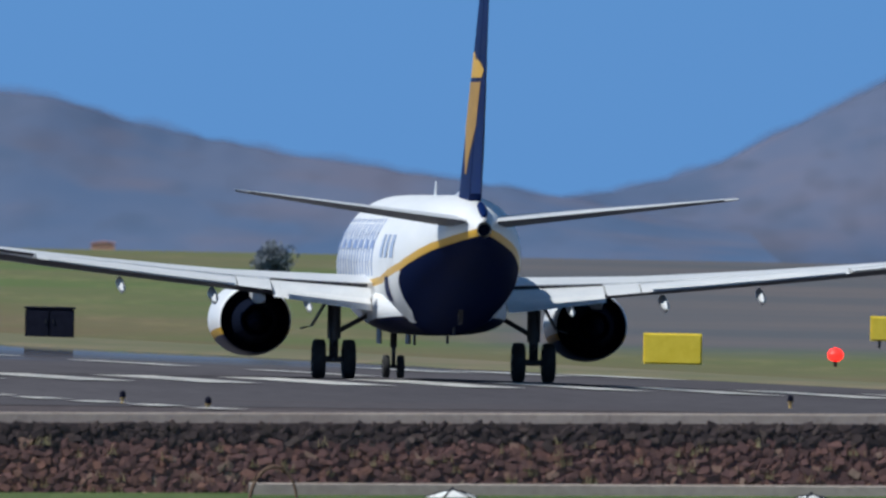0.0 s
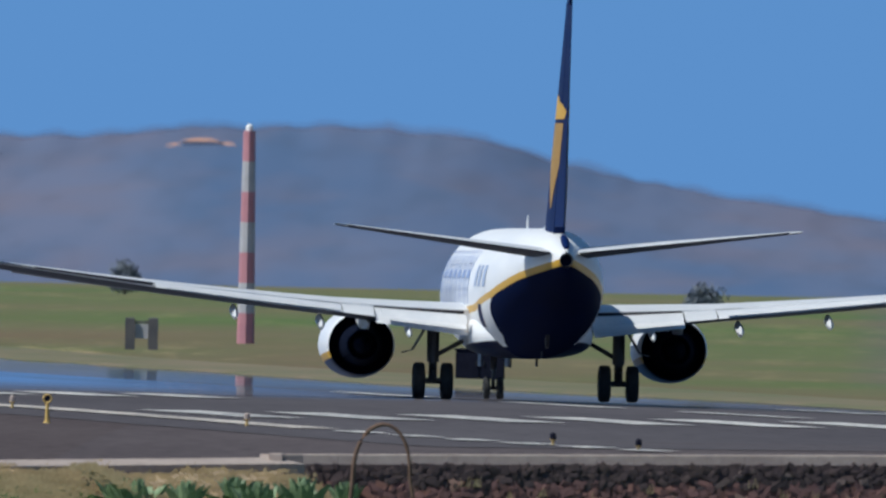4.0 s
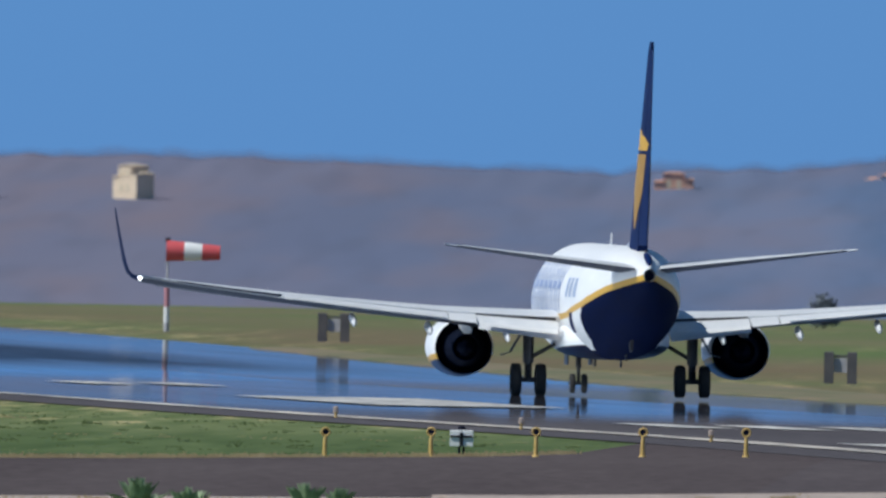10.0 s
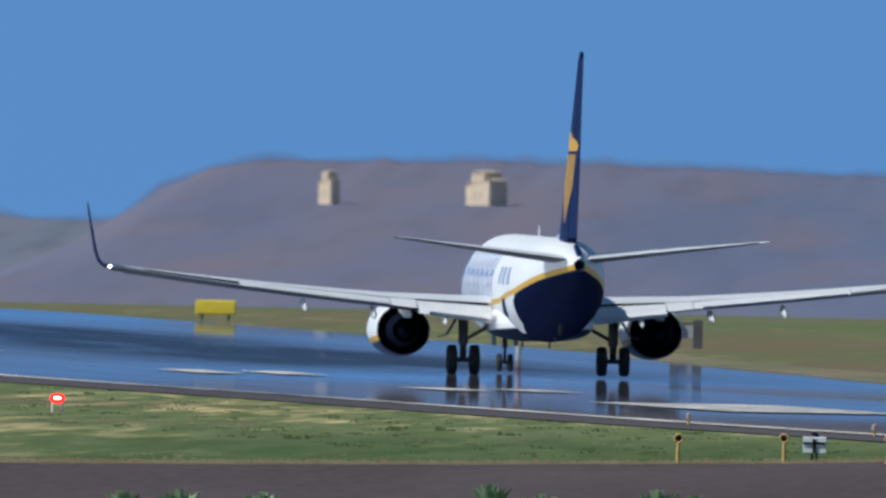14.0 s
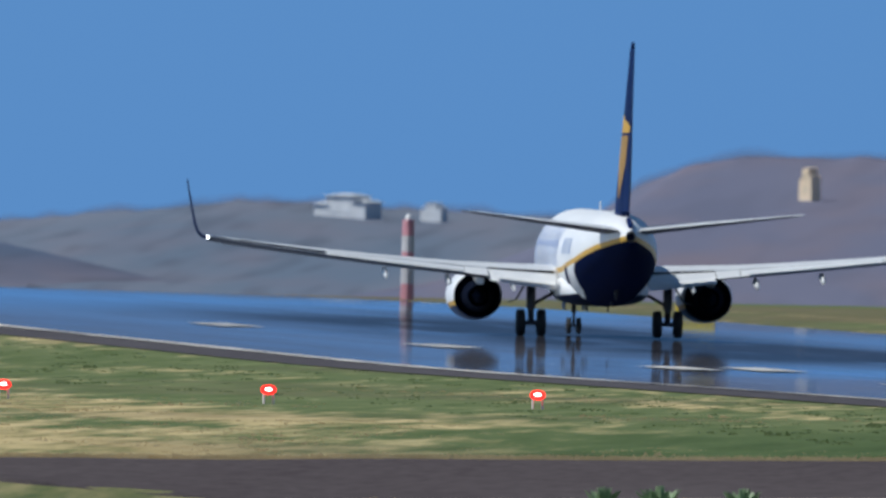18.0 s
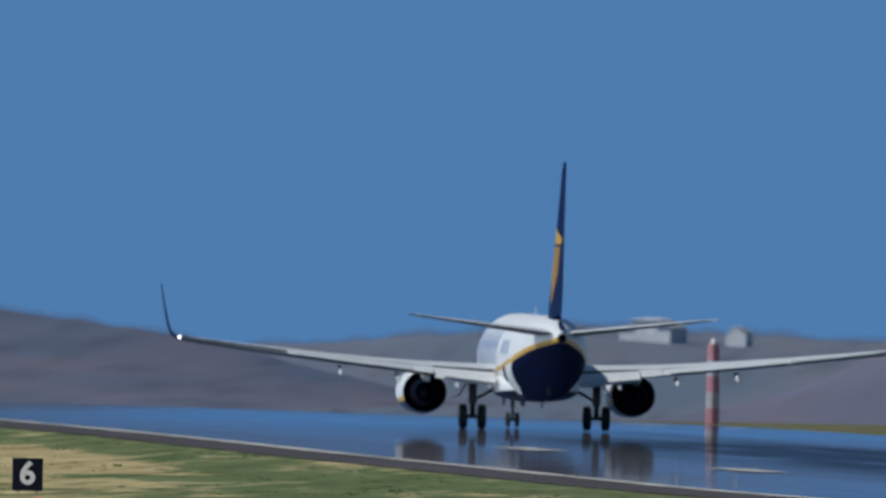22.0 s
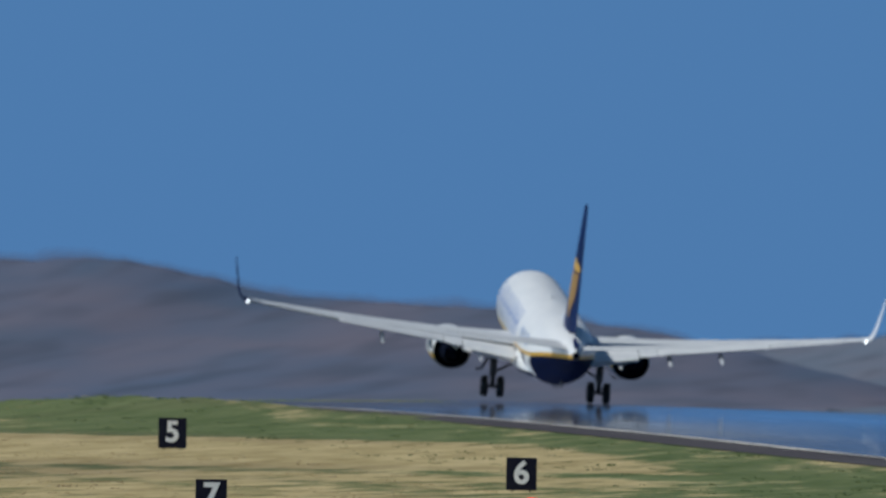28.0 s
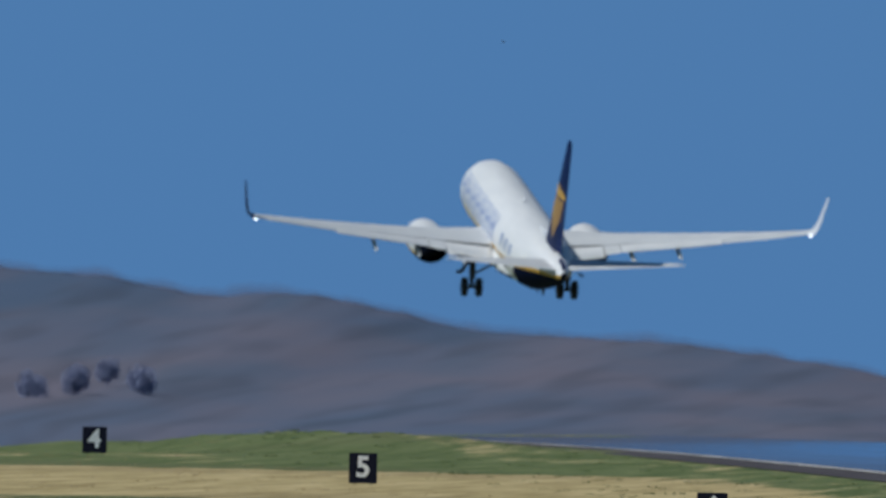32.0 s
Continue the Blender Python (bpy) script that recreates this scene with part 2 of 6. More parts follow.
def asphalt_material(name, polished, c1=(0.073, 0.061, 0.065), c2=(0.108, 0.092, 0.095)):
    """Asphalt; on the runway the far stretch is made glossy in place of a heat mirage and mirrors the sky at the flat
    angle it is seen at.
    """
    m, n, l, p = nodes_of(name)
    tc = n.new("ShaderNodeTexCoord").outputs["Object"]
    sep = n.new("ShaderNodeSeparateXYZ")
    l.new(tc, sep.inputs[0])
    big = noise_node(n, l, tc, 0.12, (1, 0.08, 1), 5.0)
    small = noise_node(n, l, tc, 2.2, (1, 0.12, 1), 4.0)
    fac = maths(n, l, "MULTIPLY_ADD", small, 0.5, maths(n, l, "MULTIPLY", big, 0.5))
    if not polished:
        l.new(ramp(n, l, fac, [(0.35, c1), (0.65, c2)]), p.inputs["Base Color"])
        p.inputs["Roughness"].default_value = 0.95
        p.inputs["Specular IOR Level"].default_value = 0.0
        return m
    asphalt = ramp(n, l, fac, [(0.3, (0.07, 0.066, 0.076)), (0.7, (0.118, 0.111, 0.122))])
    # rubber left by landing wheels along the centre line, with the airliner's shade painted in
    u = maths(n, l, "ABSOLUTE", maths(n, l, "MULTIPLY_ADD", big, 7.0, maths(n, l, "SUBTRACT", sep.outputs["X"], 4.2)))
    rubber_shade = maths(n, l, "SUBTRACT", 1.0, maths(n, l, "MULTIPLY_ADD", u, 0.12, -0.6), clamp=True)
    along = maths(n, l, "MULTIPLY", maths(n, l, "MULTIPLY_ADD", sep.outputs["Y"], 0.012, -6.4, clamp=True), maths(n, l, "MULTIPLY_ADD", sep.outputs["Y"], -0.006, 6.1, clamp=True))
    rubber_shade = maths(n, l, "MULTIPLY", rubber_shade, along)
    rubber_shade = maths(n, l, "MULTIPLY", rubber_shade, maths(n, l, "MULTIPLY_ADD", noise_node(n, l, tc, 0.3, (1, 0.06, 1), 4.0), 2.4, -0.15, clamp=True), clamp=True)
    col = mixed(n, l, rubber_shade, asphalt, (0.02, 0.021, 0.027))
    l.new(col, p.inputs["Base Color"])
    p.inputs["Roughness"].default_value = 0.95
    p.inputs["Specular IOR Level"].default_value = 0.0
    # mirror gloss added to stand in for the mirage
    g = n.new("ShaderNodeBsdfGlossy")
    g.inputs["Color"].default_value = (0.85, 0.9, 0.96, 1.0)
    g.inputs["Roughness"].default_value = 0.028
    sy = maths(n, l, "MULTIPLY_ADD", big, 120.0, maths(n, l, "SUBTRACT", sep.outputs["Y"], 232.0))
    gl = maths(n, l, "MULTIPLY", sy, 0.0085, clamp=True)
    gl = maths(n, l, "MULTIPLY", gl, maths(n, l, "SUBTRACT", 1.0, maths(n, l, "MULTIPLY", rubber_shade, 0.7)))
    gl = maths(n, l, "MULTIPLY", gl, maths(n, l, "MULTIPLY_ADD", along, -0.22, 1.0))
    # less gloss towards the left edge; the shoulder outside the edge line stays rough
    gl = maths(n, l, "MULTIPLY", gl, maths(n, l, "MULTIPLY_ADD", sep.outputs["X"], 0.02, 1.1, clamp=True))
    gl = maths(n, l, "MULTIPLY", gl, maths(n, l, "MULTIPLY_ADD", sep.outputs["X"], 1.2, 29.3, clamp=True))
    ripple = ramp(n, l, noise_node(n, l, tc, 0.35, (1, 0.03, 1), 5.0, 0.65), [(0.42, (1, 1, 1)), (0.62, (0.84, 0.84, 0.84))])
    gl = maths(n, l, "MULTIPLY", gl, ripple)
    wear = maths(n, l, "MULTIPLY_ADD", small, -0.2, 1.1, clamp=True)
    gl = maths(n, l, "MULTIPLY", gl, maths(n, l, "MULTIPLY", wear, 0.96))
    mx = n.new("ShaderNodeMixShader")
    l.new(gl, mx.inputs[0])
    l.new(p.outputs[0], mx.inputs[1])
    l.new(g.outputs[0], mx.inputs[2])
    l.new(mx.outputs[0], n["Material Output"].inputs["Surface"])
    bn = n.new("ShaderNodeBump")
    bn.inputs["Strength"].default_value = 0.02
    bn.inputs["Distance"].default_value = 0.01
    l.new(small, bn.inputs["Height"])
    l.new(bn.outputs[0], g.inputs["Normal"])
    return m


M_RUNWAY = asphalt_material("runway_asphalt", True)
M_TAXI = asphalt_material("taxiway_asphalt", False)
M_APRON = asphalt_material("apron_asphalt", False, (0.073, 0.063, 0.069), (0.115, 0.1, 0.105))


def grass_material(name, sway):
    """Grass with dry streaks; sway shifts the balance of green and straw."""
    m, n, l, p = nodes_of(name)
    tc = n.new("ShaderNodeTexCoord").outputs["Object"]
    sep = n.new("ShaderNodeSeparateXYZ")
    l.new(tc, sep.inputs[0])
    uu = maths(n, l, "MULTIPLY_ADD", sep.outputs["X"], 0.9936, maths(n, l, "MULTIPLY", sep.outputs["Y"], 0.1128))
    lanes = n.new("ShaderNodeCombineXYZ")
    l.new(uu, lanes.inputs[0])
    l.new(maths(n, l, "MULTIPLY", sep.outputs["Y"], 0.03), lanes.inputs[1])
    a = noise_node(n, l, lanes.outputs[0], 0.13, (1, 1, 1), 5.0, 0.6)
    b = noise_node(n, l, tc, 0.6, (1.0, 0.045, 1), 5.0, 0.65)
    c = noise_node(n, l, tc, 0.018, (1, 0.6, 1), 3.0)
    green = ramp(n, l, b, [(0.3, (0.088, 0.12, 0.04)), (0.7, (0.19, 0.218, 0.095))])
    straw = ramp(n, l, b, [(0.3, (0.31, 0.24, 0.10)), (0.7, (0.6, 0.48, 0.25))])
    fac = maths(n, l, "MULTIPLY_ADD", b, 0.55, maths(n, l, "MULTIPLY", a, 0.45))
    # mown and watered differently with the distance from the runway
    u = maths(n, l, "ADD", maths(n, l, "MULTIPLY_ADD", sep.outputs["X"], 0.9936, maths(n, l, "MULTIPLY", sep.outputs["Y"], 0.1128)), -163.3)
    u = maths(n, l, "MULTIPLY_ADD", c, 10.0, u)
    near = maths(n, l, "MULTIPLY_ADD", sep.outputs["Y"], -0.0025, 5.05, clamp=True)
    u = maths(n, l, "MULTIPLY_ADD", near, 16.0, u)
    grade = ramp(n, l, maths(n, l, "MULTIPLY_ADD", u, 0.0025, 0.5, clamp=True),
                 [(0.0, (0.53,) * 3), (0.3, (0.56,) * 3), (0.36, (0.57,) * 3), (0.4, (0.53,) * 3), (0.42, (0.45,) * 3), (0.45, (0.42,) * 3), (0.75, (0.46,) * 3)])
    # a field of cut straw, green before and behind it
    yy = maths(n, l, "MULTIPLY_ADD", c, 40.0, maths(n, l, "ADD", sep.outputs["Y"], -1320.0))
    cut = ramp(n, l, maths(n, l, "MULTIPLY", yy, 1 / 1200.0, clamp=True),
               [(0.0, (0.5,) * 3), (0.45, (0.5,) * 3), (0.483, (0.54,) * 3), (0.5, (0.42,) * 3), (0.518, (0.42,) * 3), (0.53, (0.68,) * 3), (0.687, (0.68,) * 3), (0.7, (0.37,) * 3), (1.0, (0.39,) * 3)])
    side = maths(n, l, "MULTIPLY_ADD", u, -0.2, -5.8, clamp=True)
    grade = maths(n, l, "MULTIPLY_ADD", maths(n, l, "SUBTRACT", cut, 0.5), side, grade)
    # lush grass in the wedge between taxiway and runway
    lush = maths(n, l, "MULTIPLY", maths(n, l, "MULTIPLY_ADD", sep.outputs["X"], 0.1, 5.6, clamp=True), maths(n, l, "MULTIPLY_ADD", sep.outputs["Y"], -0.0125, 18.5, clamp=True))
    # and a greener patch before the taxiway's near edge
    patch = maths(n, l, "MULTIPLY", maths(n, l, "MULTIPLY_ADD", sep.outputs["X"], -0.2, -9.0, clamp=True), maths(n, l, "MULTIPLY_ADD", sep.outputs["Y"], -0.05, 63.0, clamp=True))
    lush = maths(n, l, "MAXIMUM", lush, maths(n, l, "MULTIPLY", patch, 0.7))
    grade = maths(n, l, "SUBTRACT", grade, maths(n, l, "MULTIPLY", lush, 0.05))
    fac = maths(n, l, "ADD", fac, maths(n, l, "ADD", grade, sway - 0.5))
    col = mixed(n, l, ramp(n, l, fac, [(0.44, (0, 0, 0)), (0.56, (1, 1, 1))]), green, straw)
    earth = noise_node(n, l, tc, 0.03, (1, 0.35, 1), 4.0)
    col = mixed(n, l, ramp(n, l, earth, [(0.52, (0, 0, 0)), (0.72, (0.45, 0.45, 0.45))]), col, (0.14, 0.10, 0.07))
    beyond = maths(n, l, "MULTIPLY", maths(n, l, "MULTIPLY_ADD", u, 0.04, -0.9, clamp=True), 0.88)
    dull = ramp(n, l, c, [(0.35, (0.105, 0.155, 0.052)), (0.65, (0.165, 0.142, 0.08))])
    col = mixed(n, l, beyond, col, dull)
    # bare ground rising on the far right, blue-grey to brown-grey
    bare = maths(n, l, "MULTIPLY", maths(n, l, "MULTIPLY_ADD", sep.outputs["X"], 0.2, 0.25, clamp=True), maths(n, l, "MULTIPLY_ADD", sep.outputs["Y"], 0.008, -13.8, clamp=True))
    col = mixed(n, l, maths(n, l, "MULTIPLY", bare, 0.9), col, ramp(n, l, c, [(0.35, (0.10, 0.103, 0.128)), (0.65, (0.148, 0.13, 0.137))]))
    # a dry brown strip along the runway's far edge
    strip_u = maths(n, l, "ABSOLUTE", maths(n, l, "ADD", u, -38.0))
    brown = maths(n, l, "SUBTRACT", 1.0, maths(n, l, "MULTIPLY", strip_u, 0.045), clamp=True)
    brown = maths(n, l, "MULTIPLY", brown, maths(n, l, "MULTIPLY_ADD", noise_node(n, l, tc, 0.06, (1, 0.2, 1), 3.0), 2.6, -0.75, clamp=True))
    col = mixed(n, l, brown, col, (0.17, 0.12, 0.075))
    deep = ramp(n, l, b, [(0.3, (0.042, 0.075, 0.022)), (0.7, (0.1, 0.14, 0.05))])
    col = mixed(n, l, maths(n, l, "MULTIPLY", lush, 0.75), col, deep)
    l.new(col, p.inputs["Base Color"])
    p.inputs["Roughness"].default_value = 0.95
    p.inputs["Specular IOR Level"].default_value = 0.1
    return m


M_GROUND = grass_material("field_grass", -0.02)
M_SHOULDER = surface("shoulder_grass", (0.105, 0.125, 0.045), (0.215, 0.165, 0.1), 0.06, 0.95, fine=7, stretch=(1, 0.25, 1))
M_STRAW = surface("dry_grass", (0.32, 0.24, 0.12), (0.52, 0.41, 0.23), 0.8, 0.95)
M_GREEN = surface("green_grass", (0.07, 0.105, 0.03), (0.15, 0.18, 0.07), 0.8, 0.95)


def hazed_hill_material(name, c_low, c_high, c_patch, rough=0.3, soil=0.0):
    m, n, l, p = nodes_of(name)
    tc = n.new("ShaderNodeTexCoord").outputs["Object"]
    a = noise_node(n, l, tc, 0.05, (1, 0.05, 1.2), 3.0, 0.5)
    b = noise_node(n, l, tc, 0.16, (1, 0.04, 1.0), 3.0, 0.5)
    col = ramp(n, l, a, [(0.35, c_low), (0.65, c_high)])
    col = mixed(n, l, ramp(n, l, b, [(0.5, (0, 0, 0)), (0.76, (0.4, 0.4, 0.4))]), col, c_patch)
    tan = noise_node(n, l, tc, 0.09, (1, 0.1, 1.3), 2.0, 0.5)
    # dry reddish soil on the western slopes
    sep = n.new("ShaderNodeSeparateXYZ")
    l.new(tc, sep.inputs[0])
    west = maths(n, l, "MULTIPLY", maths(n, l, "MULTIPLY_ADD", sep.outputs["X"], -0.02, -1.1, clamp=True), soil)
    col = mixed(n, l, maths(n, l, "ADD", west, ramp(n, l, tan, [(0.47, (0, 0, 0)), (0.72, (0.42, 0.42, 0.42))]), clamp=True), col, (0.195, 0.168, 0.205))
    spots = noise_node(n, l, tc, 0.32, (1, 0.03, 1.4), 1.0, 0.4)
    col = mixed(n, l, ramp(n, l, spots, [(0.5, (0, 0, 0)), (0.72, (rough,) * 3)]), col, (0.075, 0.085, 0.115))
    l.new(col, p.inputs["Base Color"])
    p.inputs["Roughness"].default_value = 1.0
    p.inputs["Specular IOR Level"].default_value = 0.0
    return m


# slope colours have the blue-purple haze of the distance mixed in
M_HILL = hazed_hill_material("hill_slope", (0.098, 0.148, 0.255), (0.15, 0.178, 0.268), (0.084, 0.13, 0.215), 0.14, 0.5)
M_HILLDARK = hazed_hill_material("dark_hill_slope", (0.085, 0.122, 0.21), (0.13, 0.15, 0.225), (0.068, 0.105, 0.175))
M_HILLROSE = hazed_hill_material("rosy_hill_slope", (0.1, 0.138, 0.215), (0.168, 0.165, 0.215), (0.08, 0.122, 0.18), 0.4)
M_HILLPALE = hazed_hill_material("pale_hill_slope", (0.14, 0.175, 0.235), (0.2, 0.207, 0.25), (0.115, 0.15, 0.2), 0.4)


def fringe_material(name, c1, c2):
    """An added fringe that softens a ridge like haze: it opens up towards its tips."""
    m, n, l, p = nodes_of(name)
    tc = n.new("ShaderNodeTexCoord")
    sep = n.new("ShaderNodeSeparateXYZ")
    l.new(tc.outputs["UV"], sep.inputs[0])
    a = noise_node(n, l, tc.outputs["Object"], 0.3, (1, 0.05, 1), 2.0, 0.5)
    l.new(ramp(n, l, a, [(0.35, c1), (0.65, c2)]), p.inputs["Base Color"])
    p.inputs["Roughness"].default_value = 1.0
    p.inputs["Specular IOR Level"].default_value = 0.0
    k = maths(n, l, "MULTIPLY_ADD", sep.outputs["Y"], -1.0, 0.55)
    l.new(maths(n, l, "MULTIPLY_ADD", a, 0.7, k, clamp=True), p.inputs["Alpha"])
    return m


M_FRINGE = fringe_material("ridge_haze", (0.19, 0.22, 0.32), (0.27, 0.265, 0.34))


# ---- mesh helpers ----
def mesh_of(name, geo, material, smooth=False, under=None):
    me = bpy.data.meshes.new(name)
    me.from_pydata([tuple(v) for v in geo[0]], [], [tuple(f) for f in geo[1]])
    me.materials.append(material)
    if smooth:
        me.polygons.foreach_set("use_smooth", [True] * len(me.polygons))
        me.update()
        me.set_sharp_from_angle(angle=radians(40))
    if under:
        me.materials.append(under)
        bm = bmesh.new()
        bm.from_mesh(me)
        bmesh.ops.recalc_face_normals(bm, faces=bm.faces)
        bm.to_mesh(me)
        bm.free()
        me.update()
        # downward faces take the second material, with their shade in its colour
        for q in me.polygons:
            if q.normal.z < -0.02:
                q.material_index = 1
    me.update()
    return me


def thing(name, label, category, group="", kind="", at=(0, 0, 0), turn=0.0):
    ob = new(name)
    ob.empty_display_size = 0.2
    ob.matrix_basis = pose(*at, 0, 0, turn)
    return tagged(ob, label, category, group, kind)


def part(name, geo, material, parent, label="", smooth=False, at=None, under=None):
    ob = new(name, mesh_of(name, geo, material, smooth, under))
    ob.parent = parent
    if at is not None:
        ob.matrix_basis = at
    return tagged(ob, label)


def solo(name, geo, material, label, category, group="", kind="", smooth=False):
    ob = new(name, mesh_of(name, geo, material, smooth))
    return tagged(ob, label, category, group, kind)


def joined(*geos):
    vs, fs = [], []
    for v, f in geos:
        k = len(vs)
        vs += [tuple(q) for q in v]
        fs += [tuple(i + k for i in q) for q in f]
    return vs, fs


def moved(geo, m):
    return [tuple(m @ Vector(v)) for v in geo[0]], geo[1]


def box(x0, x1, y0, y1, z0, z1, b=0.0):
    """A box; b is the bevel of its upper rim."""
    if b <= 0:
        v = [(x, y, z) for z in (z0, z1) for y in (y0, y1) for x in (x0, x1)]
        f = [(0, 2, 3, 1), (4, 5, 7, 6), (0, 1, 5, 4), (2, 6, 7, 3), (0, 4, 6, 2), (1, 3, 7, 5)]
        return v, f
    rings = []
    for z, k in ((z0, b), (z0 + b, 0), (z1 - b, 0), (z1, b)):
        rings.append([(x0 + k, y0 + k, z), (x1 - k, y0 + k, z), (x1 - k, y1 - k, z), (x0 + k, y1 - k, z)])
    return loft(rings, True, True)


def loft(rings, cap0=False, cap1=False, closed=True):
    n = len(rings[0])
    v = [p for r in rings for p in r]
    f = []
    for i in range(len(rings) - 1):
        for j in range(n if closed else n - 1):
            k = (j + 1) % n
            f.append((i * n + j, i * n + k, (i + 1) * n + k, (i + 1) * n + j))
    if cap0:
        f.append(tuple(reversed(range(n))))
    if cap1:
        f.append(tuple(range((len(rings) - 1) * n, len(rings) * n)))
    return v, f


def tube(points, radii, sides=10, caps=True):
    """A tube along points, with a radius at each."""
    rings = []
    pts = [Vector(p) for p in points]
    for i, p in enumerate(pts):
        d = (pts[min(i + 1, len(pts) - 1)] - pts[max(i - 1, 0)]).normalized()
        a = d.cross(Vector((0, 0, 1)) if abs(d.z) < 0.9 else Vector((1, 0, 0))).normalized()
        b = d.cross(a)
        r = radii[i] if isinstance(radii, (list, tuple)) else radii
        rings.append([tuple(p + a * (r * math.cos(t)) + b * (r * math.sin(t))) for t in np.linspace(0, 2 * math.pi, sides, False)])
    return loft(rings, caps, caps)


def ring_xz(y, cx, cz, rx, rz, n=24, power=2.0):
    out = []
    for t in np.linspace(0, 2 * math.pi, n, False):
        c, s = math.cos(t), math.sin(t)
        out.append((cx + rx * math.copysign(abs(c) ** (2 / power), c), y, cz + rz * math.copysign(abs(s) ** (2 / power), s)))
    return out


def wheel_geo(radius, width, n=20):
    """A tyre lying along x."""
    prof = [(0.5, 0.62), (0.5, 0.8), (0.44, 0.94), (0.25, 1.0), (-0.25, 1.0), (-0.44, 0.94), (-0.5, 0.8), (-0.5, 0.62)]
    rings = [[(w * width, radius * r * math.cos(t), radius * r * math.sin(t)) for t in np.linspace(0, 2 * math.pi, n, False)] for w, r in prof]
    return loft(rings, False, False)


def hub_geo(radius, width, n=16):
    prof = [(0.42, 0.0), (0.42, 0.3), (0.3, 0.45), (0.42, 0.6), (0.42, 0.64), (-0.42, 0.64), (-0.42, 0.6), (-0.3, 0.45), (-0.42, 0.3), (-0.42, 0.0)]
    rings = [[(w * width, radius * max(r, 0.02) * math.cos(t), radius * max(r, 0.02) * math.sin(t)) for t in np.linspace(0, 2 * math.pi, n, False)] for w, r in prof]
    return loft(rings, True, True)


# ---- the lie of the land ----
KNOTS_Y = (0, 1000, 1180, 1300, 1449, 1545, 1640, 1727, 1804, 1890, 1998, 2094, 2197, 2308, 2395, 2486, 2582, 2800, 2950, 5000)
KNOTS_Z = (0.2, 3.3, 3.85, 4.25, 4.7, 4.83, 5.03, 5.23, 5.38, 5.58, 6.08, 6.5, 7.02, 7.46, 7.82, 8.12, 8.3, 8.42, 7.6, 6.5)
LINE_X, LINE_Y, LINE_K = -15.3, 1367.0, -0.1135      # the runway's white edge line
DIR = Vector((LINE_K, 1.0, 0)).normalized()
NOR = Vector((DIR.y, -DIR.x, 0))
HALF = 24.3


def rise(y):
    return float(sum(np.interp(y + o, KNOTS_Y, KNOTS_Z) for o in (-40, -20, 0, 20, 40)) / 5)


def across(x, y):
    """Metres to the right of the runway's centre line."""
    return (x - LINE_X) * NOR.x + (y - LINE_Y) * NOR.y - HALF


def fall(u):
    return -0.013 * min(max(u, 0.0), 26.0)


def left_fall(u, y):
    """Towards its far end the runway also falls to the left."""
    far_end = min(max((y - 2680.0) / 60.0, 0.0), 1.0) * min(max((-12.0 - u) / 10.0, 0.0), 1.0)
    return -0.012 * min(max(-u, 0.0), 28.0) * min(max((y - 2330.0) / 250.0, 0.0), 1.0) - 0.6 * far_end


def bank(x, y):
    """The turning area climbs a little to the right."""
    return 0.43 * min(max((x + 14.5) / 26.0, 0.0), 1.6) * min(max((1345.0 - y) / 95.0, 0.0), 1.0)


def kerb_y(x):
    """The near edge of the pavement."""
    return float(np.interp(x, (-120, -64, -57.6, -54.9, -51, -37, -25, -14.5, 11.4, 40), (1250, 1230, 1219, 1218, 1215, 1222, 1228, 1236, 1238, 1240)))


def far_y(x):
    if x < -26.9:
        return float(np.interp(x, (-120, -60.2, -46.2, -37.7, -29.2, -26.9), (1262, 1268, 1293, 1316, 1350, 1372)))
    return max(1440.0, kerb_y(x) + 60.0)


def dip(x, y):
    """The taxiway sags towards its near edge."""
    deep = float(np.interp(x, (-64, -57.6, -54.9, -51, -37, -25, -14.5), (0.0, 0.19, 0.5, 0.6, 0.35, 0.24, 0.0)))
    return -deep * min(1.0, max(0.0, 1.0 - (y - kerb_y(x)) / 68.0))


def lie(x, y):
    """Height of the ground."""
    z = rise(y) + fall(across(x, y)) + left_fall(across(x, y), y) + bank(x, y) + dip(x, y)
    if x < -20 and kerb_y(x) + 2 < y < far_y(x) - 6:
        return z - (0.2 if x > -50 else 0.05)
    if y > 2230:
        # left of the runway the field falls away behind a low mound
        z -= 1.25 * min(1.0, max(0.0, (-60.9 - 1000.0 * x / y) / 4.0)) * min(1.0, (y - 2230.0) / 250.0) * min(1.0, max(0.0, (-28.5 - across(x, y)) / 3.0))
        # a low uneven ridge of grass along the runway's far half
        crest = max(0.0, 1.0 - abs(across(x, y) + 36.0) / 7.5)
        if crest > 0.0:
            z += crest * float(np.interp(y, (2285, 2310, 2340, 2420, 2500, 2580, 2700), (0.0, 0.35, 0.8, 0.58, 0.7, 0.8, 0.8))) * (1.0 + 0.2 * noise.noise((x * 0.11, y * 0.012, 8.0)))
    ahead = kerb_y(x) - y
    if x > -19 and ahead > -26:
        deep = min(1.0, (x + 19.0) / 4.0)
        z -= 1.75 * deep * min(1.0, (ahead + 26.0) / 22.0)
    elif ahead > 0:
        if x > -15:
            z -= 1.75
        elif x > -48:
            z -= 1.1 * min(1.0, ahead / 16.0)
        else:
            z -= 0.03 + 0.9 * min(1.0, ahead / 60.0)
    return z


